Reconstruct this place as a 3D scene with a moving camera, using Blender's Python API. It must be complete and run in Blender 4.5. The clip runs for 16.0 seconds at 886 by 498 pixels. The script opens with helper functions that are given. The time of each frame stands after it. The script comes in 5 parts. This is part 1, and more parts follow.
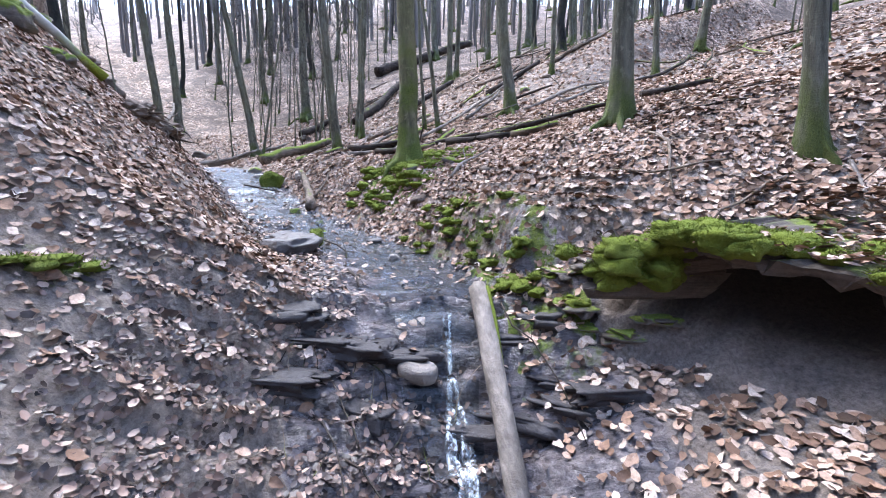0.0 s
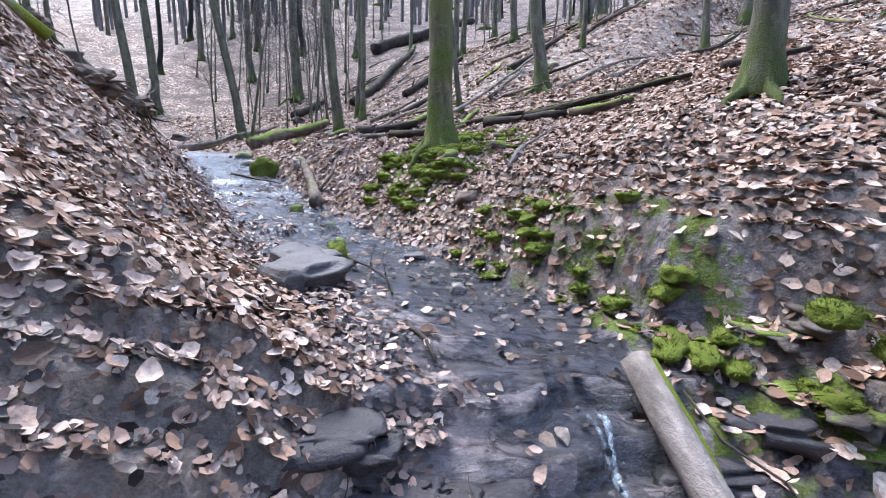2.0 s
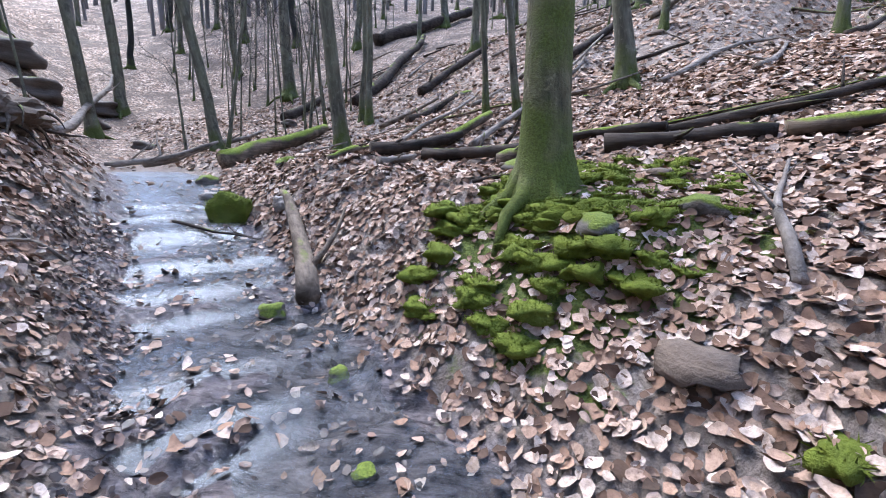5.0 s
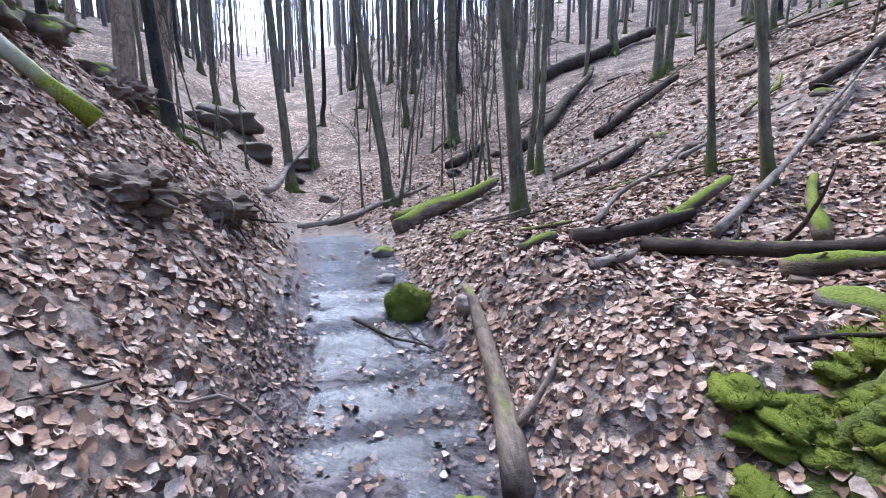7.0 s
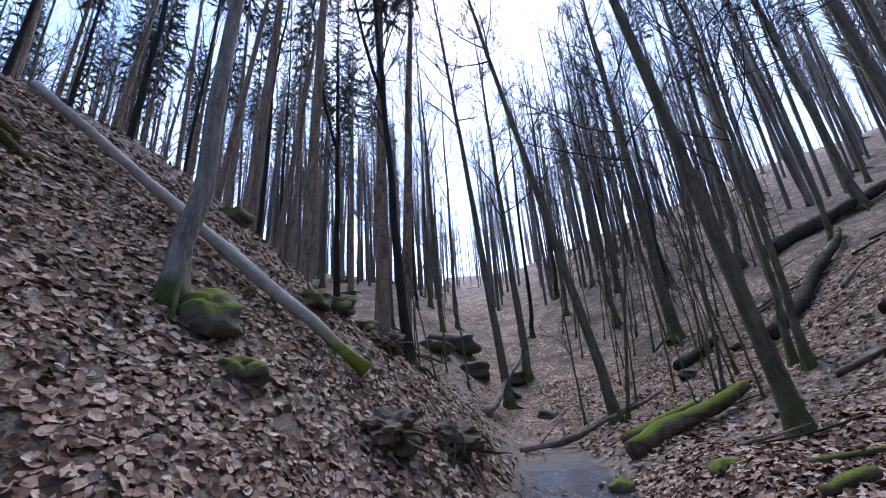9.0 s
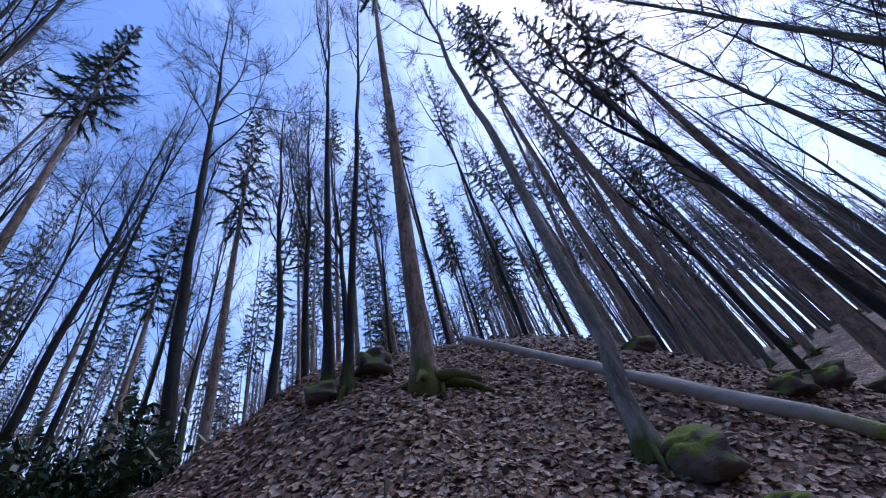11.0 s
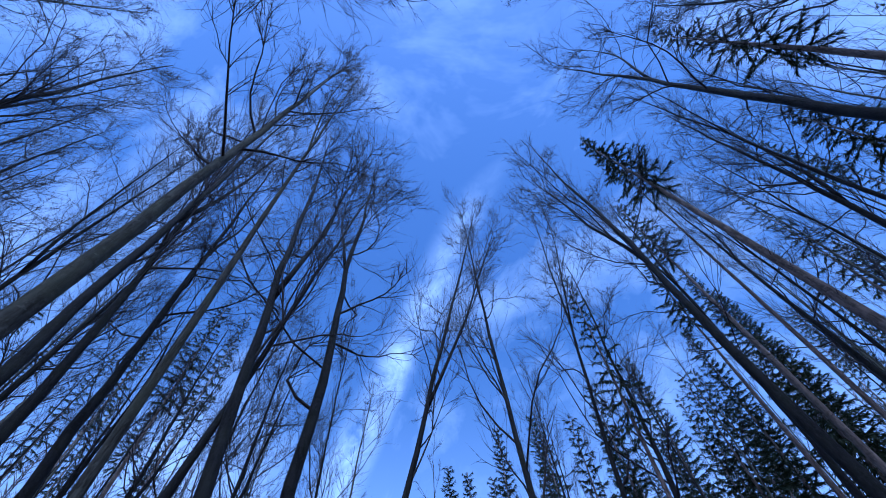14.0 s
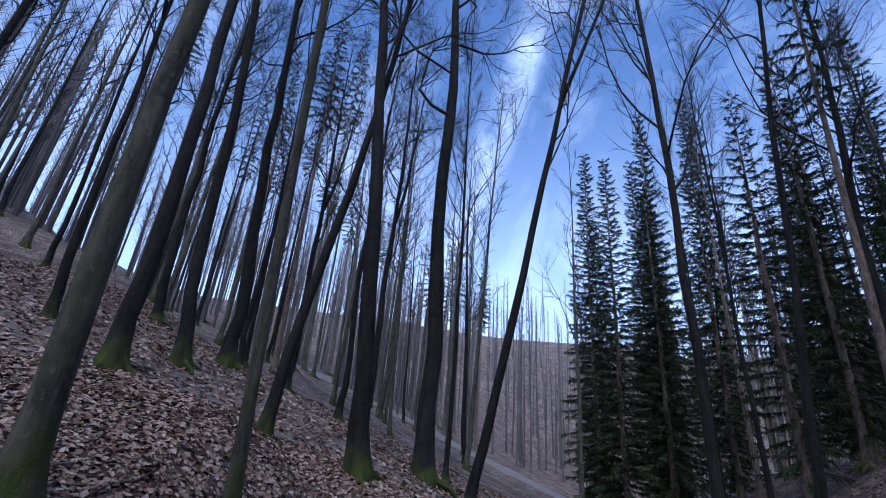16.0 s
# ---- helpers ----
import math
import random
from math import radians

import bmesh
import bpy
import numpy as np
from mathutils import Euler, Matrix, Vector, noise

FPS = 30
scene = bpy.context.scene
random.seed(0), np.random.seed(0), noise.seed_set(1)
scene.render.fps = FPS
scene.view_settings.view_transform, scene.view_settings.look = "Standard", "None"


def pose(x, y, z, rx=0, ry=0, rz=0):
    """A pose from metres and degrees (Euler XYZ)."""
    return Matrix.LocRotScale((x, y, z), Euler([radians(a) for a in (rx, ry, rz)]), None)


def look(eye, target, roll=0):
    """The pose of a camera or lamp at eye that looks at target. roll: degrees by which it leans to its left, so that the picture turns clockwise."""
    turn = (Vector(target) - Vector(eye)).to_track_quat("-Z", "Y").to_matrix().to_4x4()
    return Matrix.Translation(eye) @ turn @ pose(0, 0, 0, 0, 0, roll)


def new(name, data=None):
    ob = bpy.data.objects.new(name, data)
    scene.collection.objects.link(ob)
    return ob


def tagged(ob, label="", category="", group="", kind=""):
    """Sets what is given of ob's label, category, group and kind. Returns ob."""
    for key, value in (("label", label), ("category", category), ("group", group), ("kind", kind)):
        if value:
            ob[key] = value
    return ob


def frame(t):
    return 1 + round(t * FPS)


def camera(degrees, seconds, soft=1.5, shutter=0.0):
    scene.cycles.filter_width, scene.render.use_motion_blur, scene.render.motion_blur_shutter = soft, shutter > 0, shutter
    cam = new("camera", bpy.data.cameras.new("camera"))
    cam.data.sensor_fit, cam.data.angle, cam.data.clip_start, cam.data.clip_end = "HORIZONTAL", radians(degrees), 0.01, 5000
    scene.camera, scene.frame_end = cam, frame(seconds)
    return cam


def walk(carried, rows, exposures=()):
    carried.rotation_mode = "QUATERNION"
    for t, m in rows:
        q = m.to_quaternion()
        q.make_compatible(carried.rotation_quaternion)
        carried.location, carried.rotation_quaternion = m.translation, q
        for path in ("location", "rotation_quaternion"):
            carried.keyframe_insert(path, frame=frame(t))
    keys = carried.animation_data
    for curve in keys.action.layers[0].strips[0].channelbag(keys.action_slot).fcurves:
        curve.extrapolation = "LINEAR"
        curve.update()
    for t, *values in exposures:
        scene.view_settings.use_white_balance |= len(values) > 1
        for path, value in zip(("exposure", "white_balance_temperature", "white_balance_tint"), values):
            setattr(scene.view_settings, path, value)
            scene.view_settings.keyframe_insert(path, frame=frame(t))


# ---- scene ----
cam = camera(92.6, 16.0, soft=1.0)
METRES, EYE, TILT, LEAN, TURN = 6.4, 1.2, -9.3, -1.0, 0.0
ROWS = [
    (0.0, 0.0, 0.0, 0.0, 0.0, 0.0, -0.0),
    (0.5, -0.0222, 0.0441, 0.0136, -0.37, -0.48, -0.07),
    (1.0, -0.0567, 0.0891, 0.0268, -0.83, -0.92, -0.12),
    (1.5, -0.0769, 0.142, 0.0359, -1.19, -1.38, -0.08),
    (2.0, -0.0979, 0.2041, 0.0402, -1.45, -1.82, -0.12),
    (2.5, -0.1156, 0.2668, 0.0648, -1.83, -2.06, -0.03),
    (3.0, -0.1245, 0.3407, 0.0801, -2.49, -2.32, 0.11),
    (3.5, -0.1411, 0.4148, 0.1052, -3.34, -2.52, 0.29),
    (6.0, -0.2501, 0.6876, 0.2231, 3.58, -2.01, -0.42),
    (6.5, -0.2793, 0.7186, 0.2561, 10.93, -1.92, -0.98),
    (7.0, -0.2896, 0.7186, 0.28, 17.53, 1.06, -1.63),
    (7.5, -0.288, 0.7145, 0.2901, 24.52, 8.66, -2.36),
    (8.0, -0.2842, 0.7001, 0.296, 30.47, 17.22, -2.82),
    (10.5, -0.2845, 0.6826, 0.3119, 81.88, 42.09, 0.68),
    (11.0, -0.2899, 0.6743, 0.3148, 104.56, 44.59, 3.49),
    (11.5, -0.3007, 0.6757, 0.3155, 129.34, 46.54, 5.58),
    (12.0, -0.3039, 0.6784, 0.3162, 147.73, 48.05, 2.84),
    (12.5, -0.3085, 0.6694, 0.3179, 163.41, 49.46, 1.47),
    (13.0, -0.3151, 0.6717, 0.3206, 177.07, 49.63, 1.3),
    (13.5, -0.3216, 0.6678, 0.3229, 196.91, 50.81, 5.48),
    (14.0, -0.3278, 0.6679, 0.3259, 214.52, 52.33, 6.69),
    (14.5, -0.3294, 0.6673, 0.3295, 224.52, 52.69, 3.63),
    (15.0, -0.3299, 0.6654, 0.3336, 229.72, 42.9, 2.75),
    (15.5, -0.3272, 0.6617, 0.3374, 231.35, 27.54, 2.41),
    (16.0, -0.3233, 0.6568, 0.3375, 231.81, 14.46, 2.37),
]
EXPOSURE = [(0.0, 3.75, 5600, 12), (3.5, 3.5, 5600, 12), (6.5, 3.42, 5550, 13), (7.5, 3.4, 5650, 12), (8.2, 2.8, 5800, 13), (10.5, 1.6, 5050, 22), (12.5, 1.25, 5200, 20), (13.2, 1.12, 4950, 19), (14.0, 0.9, 4150, 17), (15.0, 0.9, 4200, 16), (16.0, 1.05, 4900, 17)]
walk(cam, [(t, pose(0, 0, EYE, TILT, LEAN, TURN) @ pose(METRES * x, METRES * y, METRES * z, 90 + pitch, roll, yaw)) for t, x, y, z, yaw, pitch, roll in ROWS], EXPOSURE)

# ---- sky and sun: thin, broken cloud over a blue winter sky ----
SUN_TURN, SUN_UP = radians(40), radians(58)
world = bpy.data.worlds.new("winter_sky")
scene.world = world
world.use_nodes = True
wt = world.node_tree
wt.nodes.clear()


def wn(kind, **values):
    n = wt.nodes.new(kind)
    for key, value in values.items():
        n.inputs[key.replace("_", " ")].default_value = value
    return n


sky = wt.nodes.new("ShaderNodeTexSky")
sky.sky_type, sky.sun_disc = "NISHITA", False
sky.sun_elevation, sky.sun_rotation = SUN_UP, -SUN_TURN
sky.air_density, sky.dust_density, sky.ozone_density = 1.0, 0.7, 2.0
coords = wt.nodes.new("ShaderNodeTexCoord")
veil = wn("ShaderNodeTexNoise", Scale=2.1, Detail=6.0, Roughness=0.62, Distortion=0.5)
stretch = wn("ShaderNodeMapping")
stretch.inputs["Scale"].default_value = (1.0, 1.7, 0.9)
stretch.inputs["Rotation"].default_value = (0.0, 0.0, 0.9)
ramp = wt.nodes.new("ShaderNodeValToRGB")
ramp.color_ramp.elements[0].position, ramp.color_ramp.elements[1].position = 0.48, 0.86
ramp.color_ramp.elements[1].color = (0.42, 0.42, 0.42, 1)
mix = wt.nodes.new("ShaderNodeMix")
mix.data_type = "RGBA"
mix.inputs["B"].default_value = (9.0, 9.6, 10.4, 1)
back = wn("ShaderNodeBackground", Strength=0.09)
wout = wt.nodes.new("ShaderNodeOutputWorld")
wt.links.new(coords.outputs["Generated"], stretch.inputs["Vector"])
wt.links.new(stretch.outputs["Vector"], veil.inputs["Vector"])
wt.links.new(veil.outputs["Fac"], ramp.inputs["Fac"])
wt.links.new(ramp.outputs["Color"], mix.inputs["Factor"])
wt.links.new(sky.outputs["Color"], mix.inputs["A"])
# thin cloud thickens towards the horizon all round
rise = wt.nodes.new("ShaderNodeSeparateXYZ")
low = wt.nodes.new("ShaderNodeMapRange")
low.inputs["From Min"].default_value, low.inputs["From Max"].default_value = 0.0, 0.75
low.inputs["To Min"].default_value, low.inputs["To Max"].default_value = 0.32, 0.0
low.interpolation_type = "SMOOTHSTEP"
haze = wt.nodes.new("ShaderNodeMix")
haze.data_type = "RGBA"
haze.inputs["B"].default_value = (10.0, 10.6, 11.2, 1)
wt.links.new(coords.outputs["Generated"], rise.inputs["Vector"])
wt.links.new(rise.outputs["Z"], low.inputs["Value"])
wt.links.new(low.outputs["Result"], haze.inputs["Factor"])
wt.links.new(mix.outputs["Result"], haze.inputs["A"])
streak_way = wt.nodes.new("ShaderNodeVectorMath")
streak_way.operation = "DOT_PRODUCT"
streak_way.inputs[1].default_value = (0.525, 0.813, 0.253)
wt.links.new(coords.outputs["Generated"], streak_way.inputs[0])
off = wt.nodes.new("ShaderNodeMath")
off.operation = "ABSOLUTE"
wt.links.new(streak_way.outputs["Value"], off.inputs[0])
band = wt.nodes.new("ShaderNodeMapRange")
band.interpolation_type = "SMOOTHSTEP"
band.inputs["From Min"].default_value, band.inputs["From Max"].default_value = 0.0, 0.06
band.inputs["To Min"].default_value, band.inputs["To Max"].default_value = 1.0, 0.0
wt.links.new(off.outputs[0], band.inputs["Value"])
side = wt.nodes.new("ShaderNodeMapRange")
side.inputs["From Min"].default_value, side.inputs["From Max"].default_value = -0.33, -0.6
side.inputs["To Min"].default_value, side.inputs["To Max"].default_value = 0.0, 1.0
wt.links.new(rise.outputs["Y"], side.inputs["Value"])
tuft = wn("ShaderNodeTexNoise", Scale=7.0, Detail=6.0, Roughness=0.65, Distortion=0.8)
wt.links.new(coords.outputs["Generated"], tuft.inputs["Vector"])
broken = wt.nodes.new("ShaderNodeMapRange")
broken.inputs["From Min"].default_value, broken.inputs["From Max"].default_value = 0.34, 0.74
wt.links.new(tuft.outputs["Fac"], broken.inputs["Value"])
amount = [wt.nodes.new("ShaderNodeMath") for _ in range(2)]
for m in amount:
    m.operation = "MULTIPLY"
wt.links.new(band.outputs["Result"], amount[0].inputs[0])
wt.links.new(side.outputs["Result"], amount[0].inputs[1])
wt.links.new(amount[0].outputs[0], amount[1].inputs[0])
wt.links.new(broken.outputs["Result"], amount[1].inputs[1])
trail = wt.nodes.new("ShaderNodeMix")
trail.data_type = "RGBA"
trail.inputs["B"].default_value = (9.5, 10.2, 10.8, 1)
wt.links.new(amount[1].outputs[0], trail.inputs["Factor"])
wt.links.new(haze.outputs["Result"], trail.inputs["A"])
wt.links.new(trail.outputs["Result"], back.inputs["Color"])
wt.links.new(back.outputs["Background"], wout.inputs["Surface"])

sun = new("sun", bpy.data.lights.new("sun", "SUN"))
sun.data.energy, sun.data.angle, sun.data.color = 1.25, radians(40), (1.0, 0.94, 0.85)
sun.matrix_basis = look((0, 0, 0), (math.sin(SUN_TURN) * math.cos(SUN_UP), -math.cos(SUN_TURN) * math.cos(SUN_UP), -math.sin(SUN_UP)))

# ---- materials ----


class Mat:
    """A small builder of node materials."""

    def __init__(self, name):
        self.m = bpy.data.materials.new(name)
        self.m.use_nodes = True
        self.t = self.m.node_tree
        self.b = self.t.nodes["Principled BSDF"]
        self.co = self.t.nodes.new("ShaderNodeTexCoord")

    def put(self, value, socket):
        if hasattr(value, "is_output"):
            self.t.links.new(value, socket)
        else:
            socket.default_value = value

    def noise(self, scale, detail=5.0, rough=0.6, space="Object", stretch=None, distort=0.0):
        n = self.t.nodes.new("ShaderNodeTexNoise")
        n.inputs["Scale"].default_value, n.inputs["Detail"].default_value, n.inputs["Roughness"].default_value = scale, detail, rough
        n.inputs["Distortion"].default_value = distort
        v = self.co.outputs[space]
        if stretch:
            mp = self.t.nodes.new("ShaderNodeMapping")
            mp.inputs["Scale"].default_value = stretch
            self.t.links.new(v, mp.inputs["Vector"])
            v = mp.outputs["Vector"]
        self.t.links.new(v, n.inputs["Vector"])
        return n.outputs["Fac"]

    def cells(self, scale, feature="F1", space="Object", warp=None):
        n = self.t.nodes.new("ShaderNodeTexVoronoi")
        n.feature = feature
        n.inputs["Scale"].default_value = scale
        if warp is None:
            self.t.links.new(self.co.outputs[space], n.inputs["Vector"])
        else:
            self.t.links.new(warp, n.inputs["Vector"])
        return n

    def ramp(self, fac, *stops):
        n = self.t.nodes.new("ShaderNodeValToRGB")
        e = n.color_ramp.elements
        while len(e) < len(stops):
            e.new(0.5)
        for el, (p, c) in zip(e, stops):
            el.position = p
            el.color = (c, c, c, 1) if isinstance(c, (int, float)) else (*c, 1)
        self.put(fac, n.inputs["Fac"])
        return n.outputs["Color"]

    def mix(self, fac, a, b, blend="MIX"):
        n = self.t.nodes.new("ShaderNodeMix")
        n.data_type, n.blend_type = "RGBA", blend
        for value, key in ((fac, "Factor"), (a, "A"), (b, "B")):
            if key != "Factor" and isinstance(value, tuple) and len(value) == 3:
                value = (*value, 1)
            self.put(value, n.inputs[key])
        return n.outputs["Result"]

    def math(self, op, a, b=0.0):
        n = self.t.nodes.new("ShaderNodeMath")
        n.operation = op
        self.put(a, n.inputs[0])
        self.put(b, n.inputs[1])
        return n.outputs[0]

    def attr(self, name):
        n = self.t.nodes.new("ShaderNodeAttribute")
        n.attribute_name = name
        s = self.t.nodes.new("ShaderNodeSeparateColor")
        self.t.links.new(n.outputs["Color"], s.inputs["Color"])
        return (*s.outputs[:3], n.outputs["Alpha"])

    def island(self):
        return self.t.nodes.new("ShaderNodeNewGeometry").outputs["Random Per Island"]

    def chance(self):
        return self.t.nodes.new("ShaderNodeObjectInfo").outputs["Random"]

    def up(self):
        s = self.t.nodes.new("ShaderNodeSeparateXYZ")
        self.t.links.new(self.t.nodes.new("ShaderNodeNewGeometry").outputs["Normal"], s.inputs["Vector"])
        return s.outputs["Z"]

    def height(self):
        s = self.t.nodes.new("ShaderNodeSeparateXYZ")
        self.t.links.new(self.co.outputs["Object"], s.inputs["Vector"])
        return s.outputs["Z"]

    def finish(self, color, rough=0.85, bump=None, strength=0.5, distance=0.01, spec=0.3):
        self.put((*color, 1) if isinstance(color, tuple) else color, self.b.inputs["Base Color"])
        self.put(rough, self.b.inputs["Roughness"])
        self.b.inputs["Specular IOR Level"].default_value = spec
        if bump is not None:
            n = self.t.nodes.new("ShaderNodeBump")
            n.inputs["Strength"].default_value, n.inputs["Distance"].default_value = strength, distance
            self.t.links.new(bump, n.inputs["Height"])
            self.t.links.new(n.outputs["Normal"], self.b.inputs["Normal"])
        return self.m


def bark(name, pale, dark, green, reach, sheen=0.5):
    """Bark with moss that climbs about `reach` metres up the trunk."""
    k = Mat(name)
    grain = k.noise(9.0, 6, 0.65, stretch=(1, 1, 0.22))
    blot = k.noise(2.2, 3, 0.5)
    base = k.ramp(grain, (0.36, dark), (0.62, pale))
    base = k.mix(k.ramp(k.noise(14, 4, 0.7), (0.56, 0.0), (0.66, 0.75)), base, tuple(1.25 * v for v in pale))
    base = k.mix(k.ramp(k.noise(5.5, 5, 0.7), (0.55, 0.0), (0.63, 0.7)), base, dark)
    base = k.mix(k.ramp(blot, (0.42, 0.0), (0.62, sheen)), base, tuple(0.6 * a + 0.4 * b for a, b in zip(pale, green)))
    climb = k.math("SUBTRACT", 1.0, k.math("DIVIDE", k.height(), reach))
    moss = k.ramp(k.math("ADD", k.math("MULTIPLY", climb, 0.55), k.math("SUBTRACT", blot, 0.5)), (0.26, 0.0), (0.46, 1.0))
    fuzz = k.noise(60, 3, 0.7)
    base = k.mix(moss, base, k.ramp(fuzz, (0.3, tuple(0.45 * g for g in green)), (0.7, green)))
    return k.finish(base, 0.9, k.mix(0.35, grain, fuzz), 1.0, 0.035)


MOSS_GREEN = (0.13, 0.19, 0.018)
beech_bark = bark("beech_bark", (0.165, 0.155, 0.115), (0.048, 0.045, 0.034), (0.09, 0.11, 0.024), 1.0)
# dark bark, lowered further so its colour carries the look of backlit trunks
backlit_dark_bark = bark("backlit_dark_bark", (0.03, 0.028, 0.026), (0.009, 0.0085, 0.008), (0.08, 0.1, 0.02), 0.7, 0.2)
spruce_bark = bark("spruce_bark", (0.34, 0.26, 0.2), (0.1, 0.076, 0.06), (0.12, 0.14, 0.03), 0.8, 0.15)
mossy_bark = bark("mossy_bark", (0.17, 0.15, 0.085), (0.05, 0.045, 0.026), (0.11, 0.135, 0.022), 2.8, 0.6)
grey_bark = bark("grey_bark", (0.34, 0.33, 0.3), (0.13, 0.125, 0.115), (0.1, 0.13, 0.03), 0.6, 0.2)


def twig_mat():
    k = Mat("twig_bark")
    return k.finish(k.ramp(k.noise(6.0, 3), (0.3, (0.022, 0.019, 0.018)), (0.7, (0.07, 0.06, 0.052))), 0.9)


def needle_mat():
    k = Mat("spruce_needles")
    return k.finish(k.ramp(k.island(), (0.0, (0.022, 0.038, 0.016)), (0.6, (0.045, 0.065, 0.025)), (1.0, (0.085, 0.085, 0.035))), 0.75)


def holly_mat():
    k = Mat("evergreen_leaves")
    return k.finish(k.ramp(k.island(), (0.0, (0.015, 0.035, 0.012)), (1.0, (0.05, 0.085, 0.03))), 0.45)


def moss_mat():
    k = Mat("moss")
    fuzz, lump = k.noise(85, 4, 0.75), k.noise(7, 4)
    c = k.mix(k.ramp(lump, (0.35, 0.0), (0.65, 1.0)), k.ramp(fuzz, (0.3, (0.035, 0.045, 0.006)), (0.7, (0.1, 0.125, 0.02))),
              k.ramp(fuzz, (0.3, (0.08, 0.095, 0.008)), (0.7, (0.22, 0.27, 0.035))))
    c = k.mix(k.ramp(k.noise(2.5, 5), (0.5, 0.0), (0.65, 0.6)), c, (0.07, 0.055, 0.025))
    c = k.mix(0.45, c, k.ramp(k.island(), (0.0, (0.06, 0.075, 0.008)), (1.0, (0.25, 0.3, 0.045))))
    return k.finish(c, 0.95, k.mix(0.4, fuzz, k.noise(28, 4)), 1.0, 0.03, 0.15)


def wood_mat(name, pale, dark, moss):
    """Dead wood, fibrous along x, with moss on its upper side where moss > 0."""
    k = Mat(name)
    fibre = k.noise(14, 6, 0.7, stretch=(0.12, 1.6, 1.6))
    c = k.ramp(fibre, (0.3, dark), (0.72, pale))
    c = k.mix(k.ramp(k.noise(3.0, 4), (0.45, 0.0), (0.6, 0.7)), c, tuple(0.5 * v for v in dark))
    fuzz = k.noise(80, 3, 0.7)
    cover = k.math("ADD", k.math("MULTIPLY", k.up(), 0.45), k.math("ADD", k.math("SUBTRACT", k.noise(2.3, 4), 0.5), moss - 0.6))
    c = k.mix(k.ramp(cover, (0.1, 0.0), (0.24, 1.0)), c, k.ramp(fuzz, (0.3, (0.06, 0.08, 0.01)), (0.7, (0.19, 0.24, 0.03))))
    return k.finish(c, 0.9, k.mix(0.5, fibre, fuzz), 0.9, 0.02, 0.2)


def rock_mat(name, pale, dark, wet, moss):
    k = Mat(name)
    strata = k.noise(5, 6, 0.7, stretch=(0.5, 0.5, 5.0))
    grit = k.noise(40, 4, 0.7)
    c = k.mix(0.35, k.ramp(strata, (0.3, dark), (0.7, pale)), k.ramp(grit, (0.3, dark), (0.7, pale)))
    fuzz = k.noise(85, 3, 0.7)
    cover = k.math("ADD", k.math("MULTIPLY", k.up(), 0.4), k.math("ADD", k.math("SUBTRACT", k.noise(3.0, 4), 0.5), moss - 0.6))
    cover = k.ramp(cover, (0.1, 0.0), (0.22, 1.0))
    c = k.mix(cover, c, k.ramp(fuzz, (0.3, (0.06, 0.08, 0.01)), (0.7, (0.17, 0.21, 0.028))))
    r = k.mix(cover, (0.9 - 0.62 * wet,) * 3, (0.95, 0.95, 0.95))
    return k.finish(c, r, k.mix(0.5, strata, grit), 0.8, 0.03, 0.4)


